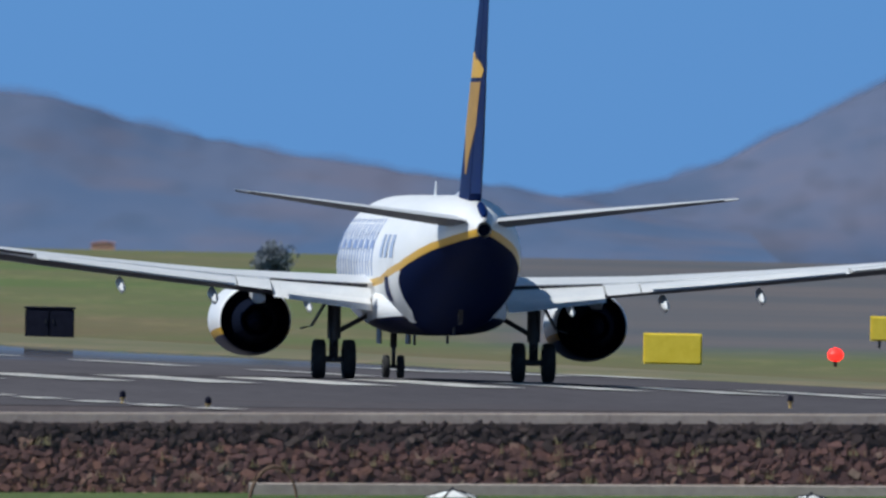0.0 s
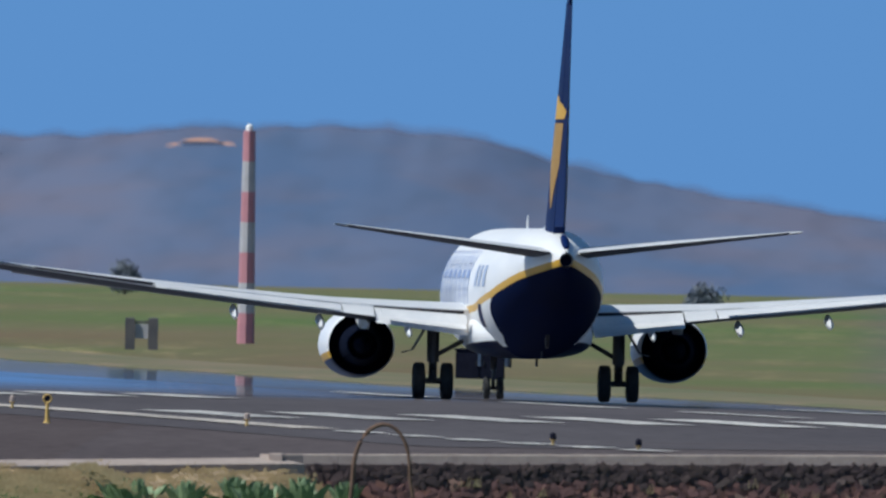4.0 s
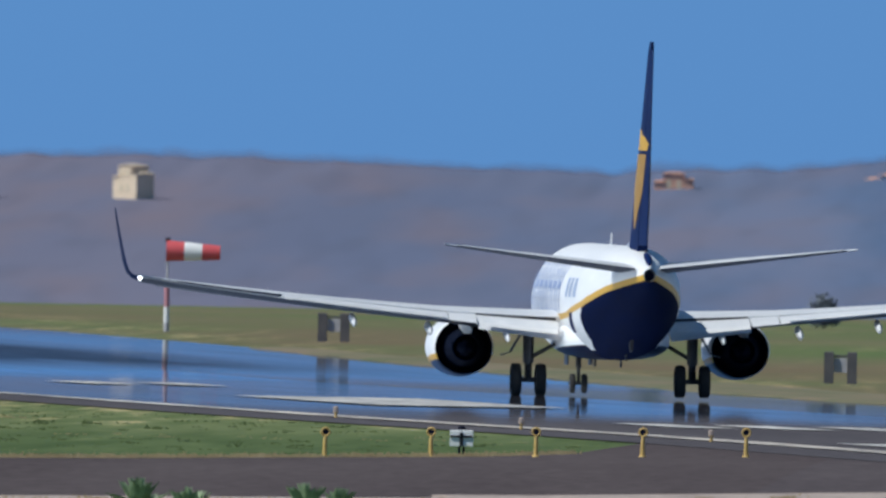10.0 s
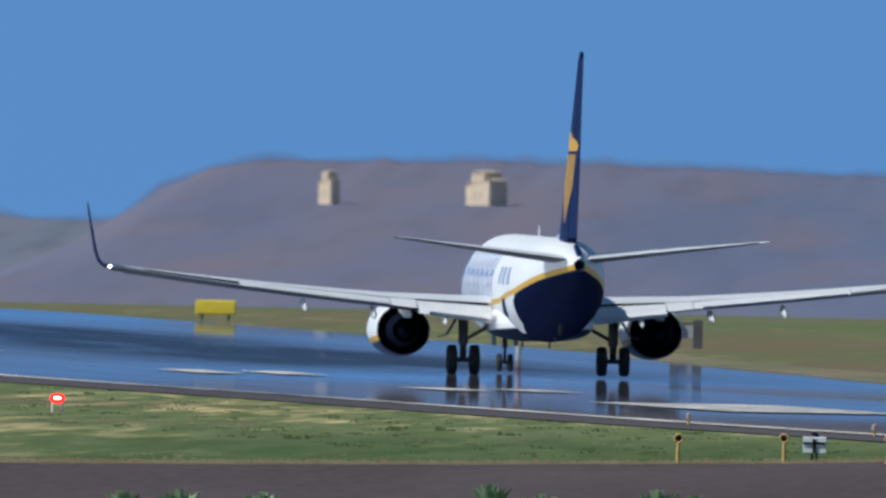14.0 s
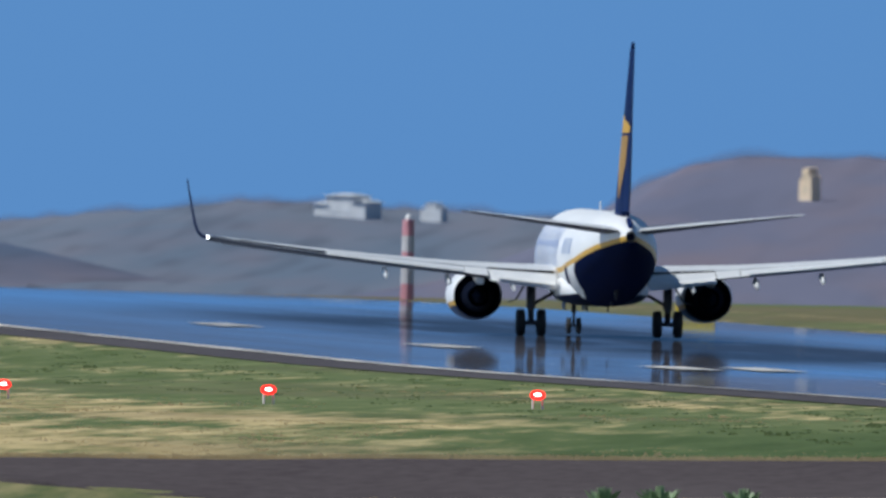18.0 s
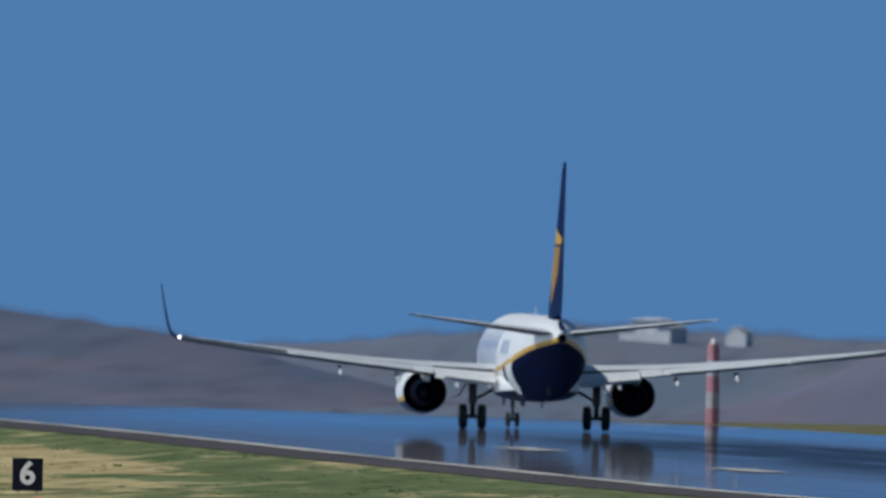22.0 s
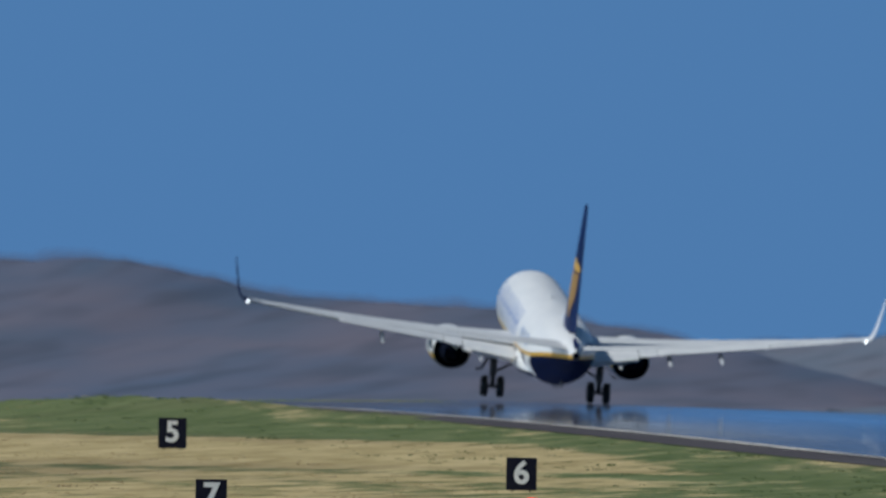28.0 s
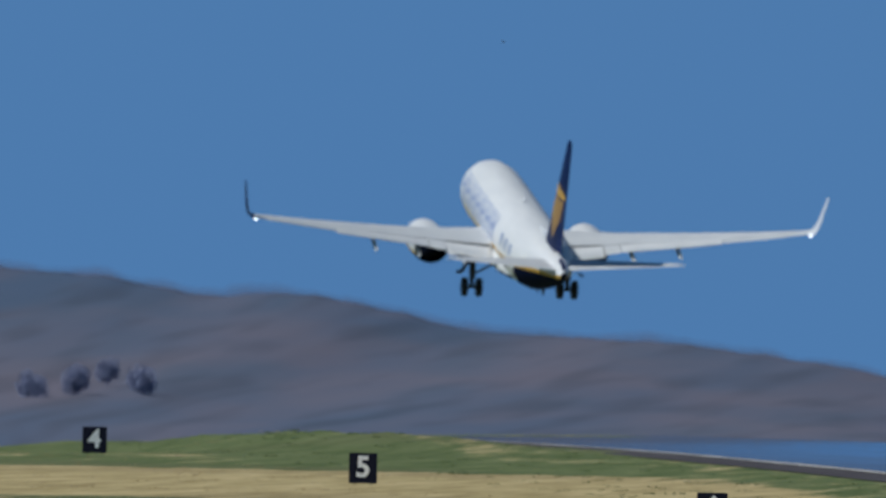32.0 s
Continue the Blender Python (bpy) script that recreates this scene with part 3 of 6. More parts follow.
def rw(s, u, lift=0.03):
    """A point of the runway: s along it, u to the right of its centre line."""
    p = Vector((LINE_X, LINE_Y, 0)) + DIR * s + NOR * (u + HALF)
    return p.x, p.y, rise(p.y) + fall(u) + left_fall(u, p.y) + bank(p.x, p.y) + lift


def strip(s0, s1, u0, u1, lift, ds=15.0):
    """A sheet on the runway's surface, with a skirt that gives it thickness."""
    ns = max(1, int(math.ceil((s1 - s0) / ds)))
    us = [u0, u1] if not (u0 < 0 < u1) else [u0, 0.0, u1]
    v, f = [], []
    for i in range(ns + 1):
        s = s0 + (s1 - s0) * i / ns
        for u in us:
            v.append(rw(s, u, lift))
    w = len(us)
    for i in range(ns):
        for j in range(w - 1):
            f.append((i * w + j, i * w + j + 1, (i + 1) * w + j + 1, (i + 1) * w + j))
    return v, f


# ground: one sheet out to the horizon
xs = [-3200, -1500, -700, -400, -300, -240] + list(range(-200, 80, 4)) + [100, 140, 200, 300, 500, 900, 1800, 3200]
ys = [-400, 0, 500, 900, 1000, 1040] + list(range(1060, 1420, 5)) + list(range(1420, 2860, 20)) + [2900, 2950, 3000, 3300, 3700, 4200, 4900]
gv = [(x, y, lie(x, y)) for y in ys for x in xs]
gf = [(j * len(xs) + i, j * len(xs) + i + 1, (j + 1) * len(xs) + i + 1, (j + 1) * len(xs) + i) for j in range(len(ys) - 1) for i in range(len(xs) - 1)]
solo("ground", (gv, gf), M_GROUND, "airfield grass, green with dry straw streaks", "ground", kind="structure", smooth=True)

# runway: its own axes, so that its material can follow it
runway = new("runway")
runway.matrix_basis = Matrix.Translation((LINE_X + NOR.x * HALF, LINE_Y + NOR.y * HALF, 0)) @ pose(0, 0, 0, 0, 0, math.degrees(math.atan(-LINE_K)))
bpy.context.view_layer.update()
INV = runway.matrix_basis.inverted()
bpy.data.objects.remove(runway)


def on_runway(name, geo, material, label, category="runway marking", group=""):
    ob = solo(name, moved(geo, INV), material, label, category, group, kind="structure")
    ob.matrix_basis = INV.inverted()
    return ob


on_runway("runway", strip(-72, 1560, -28.2, 22.5, 0.03), M_RUNWAY, "long asphalt runway, glossy blue in the heat", "runway")
on_runway("edge_line", strip(-2, 230, -24.8, -23.5, 0.06), M_EDGE, "worn beige-white runway edge line")
on_runway("edge_line", strip(230, 1500, -24.6, -23.7, 0.06), M_EDGEWORN, "broken, half worn-off runway edge line")
for k in range(6):
    on_runway("edge_dash", strip(-18 - k * 14.0, -10 - k * 14.0, -24.6, -23.7, 0.06), M_MARK, "white edge line dash across the taxiway entry", group="edge line dashes")
for k in range(12):
    u = -21.5 + k * 3.65
    on_runway("threshold_stripe", strip(44, 74, u, u + 1.8, 0.06), M_MARK, "white threshold stripe on the asphalt", group="threshold stripes")
for side in (-1, 1):
    for k in range(3):
        u = side * (16.4 - 3.1 * k)
        on_runway("touchdown_bar", strip(164, 187, u - 0.9, u + 0.9, 0.06), M_MARK, "white touchdown zone bar on the asphalt", group="touchdown bars")
    if side > 0:
        continue
    on_runway("aiming_bar", strip(290, 345, side * 12.0 - 3.2, side * 12.0 + 3.2, 0.06), M_MARK, "broad white aiming point bar", group="aiming bars")
    for s0, cnt in ((424, 2), (534, 2), (655, 1), (780, 1)):
        for k in range(cnt):
            u = side * (12.3 - 3.1 * k)
            on_runway("touchdown_bar", strip(s0, s0 + 22, u - 0.9, u + 0.9, 0.06), M_MARK, "white touchdown zone bar on the asphalt", group="touchdown bars")
for k in range(3):
    on_runway("centre_line_dash", strip(96 + k * 50, 126 + k * 50, -0.45, 0.45, 0.06), M_MARK, "white centre line dash", group="centre line dashes")

# dry grass grown over the runway's far shoulder, with a ragged inner edge
sv, sf = [], []
for k in range(161):
    s = -40.0 + 5.0 * k
    reach = float(np.interp(s, (-40, 100, 230, 330, 480, 760), (21.5, 21.0, 16.5, 12.0, 15.5, 21.5)))
    reach += 1.6 * noise.noise((s * 0.021, 4.0, 0.0)) + 0.9 * noise.noise((s * 0.085, 9.0, 0.0))
    for u, lift in ((reach, 0.035), (reach + 0.6, 0.12), (23.5, 0.16), (24.5, 0.0)):
        sv.append(rw(s, u, lift))
sf = [(k * 4 + i, k * 4 + i + 1, k * 4 + i + 5, k * 4 + i + 4) for k in range(160) for i in range(3)]
solo("grass_shoulder", (sv, sf), M_SHOULDER, "dry green-brown grass creeping over the runway's far shoulder", "grass", kind="structure")

# pavement between the kerb and the runway
def pavement(x0, x1, material, name, label, near=kerb_y, far=far_y, lift=0.015):
    cols = np.linspace(x0, x1, max(2, int((x1 - x0) / 1.0) + 1))
    v, f, m = [], [], 13
    for x in cols:
        a, b = near(x), far(x)
        for k in range(m):
            y = a + (b - a) * k / (m - 1)
            v.append((x, y, rise(y) + fall(across(x, y)) + bank(x, y) + dip(x, y) + lift))
    for i in range(len(cols) - 1):
        for k in range(m - 1):
            f.append((i * m + k, (i + 1) * m + k, (i + 1) * m + k + 1, i * m + k + 1))
    # the near edge's broken face
    for i, x in enumerate(cols):
        v.append((v[i * m][0], v[i * m][1], v[i * m][2] - 0.6))
    n0 = len(cols) * m
    f += [(n0 + i, n0 + i + 1, (i + 1) * m, i * m) for i in range(len(cols) - 1)]
    return solo(name, (v, f), material, label, "pavement", kind="structure")


pavement(-120, -20, M_TAXI, "taxiway", "brownish worn asphalt taxiway")
pavement(-20, 40, M_APRON, "apron", "grey worn asphalt runway turning area")

# kerb of cast concrete lengths along the pavement's near edge
kerb = tagged(new("kerb"), "pale weathered concrete kerb along the asphalt edge", "kerb", kind="structure")
KX = [x for x in np.arange(-50.8, 30.0, 0.9)]
for xa, xb in zip(KX[:-1], KX[1:]):
    high = 0.2 if xb > -14.6 else (0.11 if xb > -27 else 0.03)
    pa, pb = Vector((xa, kerb_y(xa), 0)), Vector((xb, kerb_y(xb), 0))
    along = (pb - pa)
    out = Vector((along.y, -along.x, 0)).normalized() * 0.55
    pb = pa + along * 0.994
    ring = []
    flare = 0.0 if xb > -14.6 else 2.2      # past the wall the kerb's face is a shallow ramp
    for za, k, f in ((-0.4, 0.0, flare), (high - 0.03 - 0.05 * flare, 0.0, flare), (high, 0.03, 0.0)):
        pts = [pa + out * (1 - k + f), pb + out * (1 - k + f), pb - out * (0.4 - k), pa - out * (0.4 - k)]
        ring.append([(p.x, p.y, rise(p.y) + fall(across(p.x, p.y)) + bank(p.x, p.y) + dip(p.x, p.y) + za) for p in pts])
    part("kerb_stone", loft(ring, True, True), M_CONCRETE, kerb)
# block at the kerb's step
solo("kerb_block", box(-14.62, -14.3, 1234.6, 1235.9, 3.6, 4.26, 0.03), M_CONCRETE, "concrete end block of the kerb", "kerb", kind="structure")

# retaining wall of lava stone under the kerb
wall = tagged(new("retaining_wall"), "rough dark lava stone retaining wall", "wall", kind="structure")
W0, W1 = Vector((-14.4, 1235.6, 0)), Vector((24.0, 1238.6, 0))
WL = (W1 - W0).length
WD = (W1 - W0).normalized()
WN = Vector((WD.y, -WD.x, 0))


def wall_top(p):
    return rise(p.y) + bank(p.x, p.y) - 0.05


core = []
for k in range(41):
    p = W0 + WD * (WL * k / 40)
    q = p + WN * 0.35
    core.append([(p.x, p.y, wall_top(p)), (q.x, q.y, wall_top(p)), (q.x, q.y, wall_top(p) - 2.3), (p.x, p.y, wall_top(p) - 2.3)])
part("backing", loft(core, True, True), M_STONESHADE, wall, "dark mortar and rubble")
rs = random.Random(5)
stone_meshes = []
for k in range(12):
    # a rough quarried block: a cube with its corners knocked about and cut back in front
    vs = [(sx * rs.uniform(0.72, 1.05), sy * rs.uniform(0.7, 1.1), sz * rs.uniform(0.7, 1.05)) for sx in (-1, 1) for sy in (-1, 1) for sz in (-1, 1)]
    vs.append((rs.uniform(-0.4, 0.4), -rs.uniform(0.95, 1.2), rs.uniform(-0.4, 0.4)))
    fs = [(0, 4, 8), (4, 5, 8), (5, 1, 8), (1, 0, 8), (2, 3, 7, 6), (0, 1, 3, 2), (4, 6, 7, 5), (1, 5, 7, 3), (0, 2, 6, 4)]
    stone_meshes.append(mesh_of("stone", (vs, fs), M_STONE if k < 7 else M_STONESHADE))
rest = {True: ([], []), False: ([], [])}
count = 0
turn_w = math.degrees(math.atan2(WD.y, WD.x))
spots = []
down = 0.05
while down < 2.15:
    high = rs.uniform(0.09, 0.15)
    dist = 0.0
    while dist < WL:
        wide = rs.choice((0.09, 0.11, 0.13, 0.16, 0.2, 0.26))
        spots.append((dist + wide / 2, down + high / 2 + rs.uniform(-0.06, 0.06), wide, high))
        dist += wide
    down += high * 0.93
for dist, down, wide, high in spots:
    p = W0 + WD * dist + WN * (0.33 + rs.uniform(-0.03, 0.05) + 0.05 * down)
    z = wall_top(p) - down
    m = pose(p.x, p.y, z, rs.uniform(-9, 9), rs.uniform(-45, 45), turn_w + rs.uniform(-8, 8)) @ Matrix.Diagonal((wide * 0.74, 0.06, high * 0.8, 1))
    # the top half metre gets the kerb's shadow as stone colour
    dark = down + rs.uniform(-0.14, 0.14) < 0.5
    me = stone_meshes[7 + rs.randrange(5)] if dark else stone_meshes[rs.randrange(7)]
    if -4 < p.x < 3 and down < 1.7 and wide > 0.16 and count < 300:
        st = new("stone", me)
        st.parent = wall
        st.matrix_basis = m
        count += 1
    else:
        rv, rf = rest[dark]
        k0 = len(rv)
        rv += [tuple(m @ v.co) for v in me.vertices]
        rf += [tuple(i + k0 for i in q.vertices) for q in me.polygons]
tagged(part("dark_stonework", rest[True], M_STONESHADE, wall), "more of the lava stones, coloured dark for the kerb's shade", kind="stuff")
tagged(part("rust_stonework", rest[False], M_STONE, wall), "more of the rust-brown lava stones", kind="stuff")

# earth bank at the wall's end
def bank_z(x, t):
    """Height of the bank's surface, t from its top (0) to its foot (1)."""
    y = kerb_y(x) - 0.35 - 10.0 * t
    bump = 0.2 * noise.noise((x * 1.3, y * 0.5, 1.0)) if t > 0.05 else 0.0
    return rise(y) + dip(x, y) - 0.06 - 1.6 * t ** 1.4 * min(1.0, (x + 24.0) / 6.0) - 0.6 * max(0.0, x + 14.2) + bump


bv, bf, cols_ = [], [], 23
for i in range(cols_):
    x = -22.0 + i * 0.45
    for k in range(9):
        t = k / 8
        y = kerb_y(x) - 0.35 - 10.0 * t
        z = bank_z(x, t)
        bv.append((x, y, z))
for i in range(cols_ - 1):
    for k in range(8):
        bf.append((i * 9 + k, i * 9 + k + 1, (i + 1) * 9 + k + 1, (i + 1) * 9 + k))
solo("earth_bank", (bv, bf), M_BANK, "dry straw-coloured earth bank below the kerb", "bank", kind="structure", smooth=True)

# concrete footing below the wall
foot = []
for x in np.arange(-4.6, 26, 1.5):
    y = kerb_y(x) - 4.0
    foot.append([(x, y, 2.78 + 0.014 * x), (x, y - 2.5, 2.76 + 0.014 * x), (x, y - 2.5, 1.6), (x, y, 1.6)])
solo("concrete_footing", loft(foot, True, True), M_CONCRETE, "low pale concrete ledge below the stone wall", "ledge", kind="structure")


# ---- hills ----
def hill(name, dist, knots, label, seed):
    """A ridge: knots give bearing offsets and heights above eye level, in thousandths of the distance."""
    kx = [a * 0.001 * dist for a, _ in knots]
    kh = [b * 0.001 * dist for _, b in knots]
    cols = np.linspace(kx[0], kx[-1], 260)
    v, f, m = [], [], 15
    fv = []
    for x in cols:
        h = sum(np.interp(x + o * 0.0009 * dist, kx, kh) for o in (-1, 0, 1)) / 3
        base = h
        h += (0.8 if dist == 3750 else 0.4) * min(1.0, max(h, 0.0) / 5.0) * noise.noise((x * 0.12, seed, 0.0)) + 0.25 * min(1.0, max(h, 0.0) / 5.0) * noise.noise((x * 0.45, seed, 2.0))
        top = 8.5 + max(h, 0)
        tall = (0.85 + 0.35 * noise.noise((x * 0.2, seed, 5.0))) * min(1.0, max(h, 0.0) / 6.0)
        low = -0.5 if h > 2.5 else -3.0
        fv += [(x, dist - 4, top + low), (x, dist - 4, top + low + 0.01 + 1.5 * tall)]
        for k in range(m):
            t = min(1.0, k / (m - 2))
            y = dist - 420 * (1 - t) + (90 if k == m - 1 else 0)
            up = (t ** 1.15) if k < m - 1 else 0.6
            bump = 0.3 * noise.noise((x * 0.05, y * 0.02, seed)) * math.sin(math.pi * t)
            v.append((x, y, (4.5 if k == 0 else 7.9) + (0.6 + max(base + (h - base) * t ** 7, 0)) * up + bump))
    for i in range(len(cols) - 1):
        for k in range(m - 1):
            f.append((i * m + k, (i + 1) * m + k, (i + 1) * m + k + 1, i * m + k + 1))
    ff = [(2 * i, 2 * i + 2, 2 * i + 3, 2 * i + 1) for i in range(len(cols) - 1)]
    # see-through strip added to blur the ridge line as haze would
    scrub = solo("ridge_haze", (fv, ff), M_FRINGE, "soft see-through haze fringe along the ridge", "scrub", kind="stuff")
    uv = scrub.data.uv_layers.new(name="height")
    for loop in scrub.data.loops:
        uv.data[loop.index].uv = (fv[loop.vertex_index][0], float(loop.vertex_index % 2))
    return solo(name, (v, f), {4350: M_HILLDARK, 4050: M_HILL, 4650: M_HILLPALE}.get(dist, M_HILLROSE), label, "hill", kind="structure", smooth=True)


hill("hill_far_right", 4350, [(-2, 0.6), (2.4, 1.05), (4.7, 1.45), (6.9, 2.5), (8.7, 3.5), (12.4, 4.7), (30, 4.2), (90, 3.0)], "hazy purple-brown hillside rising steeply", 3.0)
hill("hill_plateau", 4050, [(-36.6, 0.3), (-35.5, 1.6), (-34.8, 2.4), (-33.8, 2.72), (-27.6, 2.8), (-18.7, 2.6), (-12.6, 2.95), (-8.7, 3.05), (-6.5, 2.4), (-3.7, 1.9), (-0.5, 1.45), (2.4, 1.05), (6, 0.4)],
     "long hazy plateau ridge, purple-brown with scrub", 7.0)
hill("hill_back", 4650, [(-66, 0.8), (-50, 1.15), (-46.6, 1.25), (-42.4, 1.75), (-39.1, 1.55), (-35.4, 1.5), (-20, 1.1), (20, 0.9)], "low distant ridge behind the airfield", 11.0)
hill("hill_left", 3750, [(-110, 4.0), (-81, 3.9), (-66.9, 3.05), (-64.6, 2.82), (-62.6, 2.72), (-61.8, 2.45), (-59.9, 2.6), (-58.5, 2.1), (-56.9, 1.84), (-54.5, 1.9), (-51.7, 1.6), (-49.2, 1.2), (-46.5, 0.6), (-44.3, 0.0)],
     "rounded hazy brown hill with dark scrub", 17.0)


# ---- airliner ----
# local axes: +y to the nose, +x to the right wing, z up; the origin lies on the ground between the main wheels
jet = thing("airliner", "white and navy twin-engined airliner with a gold-marked navy fin", "aircraft")


def fuselage_paint():
    """White above, a gold line, navy below; the line climbs to the tail cone."""
    m, n, l, p = nodes_of("fuselage_paint")
    tc = n.new("ShaderNodeTexCoord").outputs["Object"]
    sep = n.new("ShaderNodeSeparateXYZ")
    l.new(tc, sep.inputs[0])
    k = maths(n, l, "MULTIPLY", maths(n, l, "ADD", sep.outputs["Y"], 18.4), 1 / 38.0, clamp=True)
    edge = ramp(n, l, k, [(0.0, (0.415,) * 3), (0.12, (0.372,) * 3), (0.24, (0.315,) * 3), (0.38, (0.275,) * 3), (0.62, (0.255,) * 3), (0.9, (0.25,) * 3)])
    edge = maths(n, l, "MULTIPLY", edge, 10.0)
    d = maths(n, l, "SUBTRACT", sep.outputs["Z"], edge)
    low = ramp(n, l, k, [(0.0, (0.415,) * 3), (0.12, (0.372,) * 3), (0.24, (0.315,) * 3), (0.262, (0.28,) * 3), (0.285, (0.2,) * 3), (0.32, (0.165,) * 3)])
    navy = maths(n, l, "LESS_THAN", maths(n, l, "SUBTRACT", sep.outputs["Z"], maths(n, l, "MULTIPLY", low, 10.0)), 0.0)
    d = maths(n, l, "ABSOLUTE", maths(n, l, "SUBTRACT", d, 0.1))
    gold = maths(n, l, "LESS_THAN", d, 0.105)
    grime = noise_node(n, l, tc, 1.3, (1, 0.25, 1), 4.0)
    white = ramp(n, l, grime, [(0.3, (0.77, 0.775, 0.785)), (0.7, (0.85, 0.85, 0.85))])
    blue = ramp(n, l, grime, [(0.3, (0.0025, 0.006, 0.03)), (0.7, (0.004, 0.009, 0.042))])
    col = mixed(n, l, navy, mixed(n, l, gold, white, (0.62, 0.36, 0.03)), blue)
    l.new(col, p.inputs["Base Color"])
    l.new(maths(n, l, "MULTIPLY_ADD", navy, 0.3, maths(n, l, "MULTIPLY_ADD", grime, 0.2, 0.3), clamp=True), p.inputs["Roughness"])
    l.new(maths(n, l, "MULTIPLY_ADD", navy, -0.48, 0.5), p.inputs["Specular IOR Level"])
    return m


def nacelle_paint():
    m, n, l, p = nodes_of("nacelle_paint")
    tc = n.new("ShaderNodeTexCoord").outputs["Object"]
    sep = n.new("ShaderNodeSeparateXYZ")
    l.new(tc, sep.inputs[0])
    d = maths(n, l, "SUBTRACT", sep.outputs["Z"], maths(n, l, "MULTIPLY_ADD", sep.outputs["Y"], -0.05, -0.2))
    grime = noise_node(n, l, tc, 1.6, (1, 0.3, 1), 4.0)
    white = ramp(n, l, grime, [(0.3, (0.74, 0.74, 0.75)), (0.7, (0.83, 0.83, 0.83))])
    col = mixed(n, l, maths(n, l, "LESS_THAN", d, 0.0), mixed(n, l, maths(n, l, "LESS_THAN", d, 0.2), white, (0.62, 0.36, 0.03)), (0.003, 0.01, 0.045))
    l.new(col, p.inputs["Base Color"])
    p.inputs["Roughness"].default_value = 0.4
    p.inputs["Coat Weight"].default_value = 0.1
    return m


def fairing_paint():
    """White above, navy below a line that drops towards the nose."""
    m, n, l, p = nodes_of("fairing_paint")
    tc = n.new("ShaderNodeTexCoord").outputs["Object"]
    sep = n.new("ShaderNodeSeparateXYZ")
    l.new(tc, sep.inputs[0])
    grime = noise_node(n, l, tc, 1.3, (1, 0.25, 1), 4.0)
    white = ramp(n, l, grime, [(0.3, (0.74, 0.745, 0.76)), (0.7, (0.84, 0.84, 0.84))])
    blue = ramp(n, l, grime, [(0.3, (0.0025, 0.006, 0.03)), (0.7, (0.004, 0.009, 0.042))])
    d = maths(n, l, "SUBTRACT", sep.outputs["Z"], maths(n, l, "MULTIPLY_ADD", sep.outputs["Y"], -0.03, 1.68))
    l.new(mixed(n, l, maths(n, l, "LESS_THAN", d, 0.0), white, blue), p.inputs["Base Color"])
    p.inputs["Roughness"].default_value = 0.45
    p.inputs["Specular IOR Level"].default_value = 0.25
    return m


M_BODY = fuselage_paint()
M_NACELLE = nacelle_paint()

# stations: y, bottom, top, half width
BODY = [(19.6, 2.72, 2.78, 0.03), (19.35, 2.45, 3.05, 0.32), (18.7, 2.12, 3.45, 0.75), (17.7, 1.8, 3.95, 1.15), (16.4, 1.52, 4.6, 1.5),
        (14.9, 1.36, 5.08, 1.75), (13.0, 1.3, 5.28, 1.86), (10.0, 1.3, 5.3, 1.88), (5.0, 1.3, 5.3, 1.88), (0.0, 1.3, 5.3, 1.88), (-4.5, 1.3, 5.3, 1.88),
        (-6.5, 1.38, 5.3, 1.87), (-8.5, 1.66, 5.3, 1.8), (-10.5, 2.08, 5.29, 1.65), (-12.5, 2.58, 5.26, 1.41), (-14.5, 3.08, 5.18, 1.08),
        (-16.2, 3.48, 5.02, 0.74), (-17.4, 3.78, 4.84, 0.47), (-18.1, 3.98, 4.66, 0.3), (-18.4, 4.1, 4.56, 0.21)]


def body_at(y):
    ys_ = [b[0] for b in BODY][::-1]
    return [float(np.interp(y, ys_, [b[i] for b in BODY][::-1])) for i in (1, 2, 3)]


rings = []
for y, lo, hi, hw in BODY:
    rings.append(ring_xz(y, 0, (lo + hi) / 2, hw, (hi - lo) / 2, 40))
part("fuselage", loft(rings, True, False), M_BODY, jet, "white fuselage, navy belly and tail underside parted by a gold line", True)
part("exhaust_pipe", joined(tube([(0, -18.1, 4.31), (0, -18.5, 4.33)], 0.19, 16, False), tube([(0, -18.5, 4.33), (0, -18.2, 4.31)], [0.19, 0.16], 16, False)), M_METAL, jet, "bare metal auxiliary exhaust ring", True)
part("exhaust_throat", tube([(0, -18.2, 4.31), (0, -18.35, 4.32)], 0.165, 16), M_SOOT, jet, "black exhaust opening")
fair = [ring_xz(y, 0, 2.02, 1.75 * k, 0.66 * k, 28, 2.6) for y, k in ((6.8, 0.25), (6.2, 0.7), (5.0, 0.95), (3.0, 1.08), (0, 1.12), (-2.5, 1.08), (-4.5, 0.9), (-6.0, 0.55), (-6.8, 0.2))]
part("belly_fairing", loft(fair, True, True), fairing_paint(), jet, "wing root fairing, white over navy", True)
# blue sweep of paint above each wing root
for side in (-1, 1):
    rows_ = []
    for z, ya, yb in ((2.25, -5.6, -4.6), (2.45, -5.9, -4.5), (2.7, -6.2, -4.9), (2.95, -6.6, -5.6)):
        row = []
        for y in np.linspace(ya, yb, 5):
            lo, hi, hw = body_at(y)
            c, rz = (lo + hi) / 2, (hi - lo) / 2
            row.append((side * (hw * math.sqrt(max(0.0, 1 - ((z - c) / rz) ** 2)) + 0.016), y, z))
        rows_.append(row)
    part("paint_sweep", loft(rows_, closed=False), M_NAVY, jet, "small navy sweep of paint")
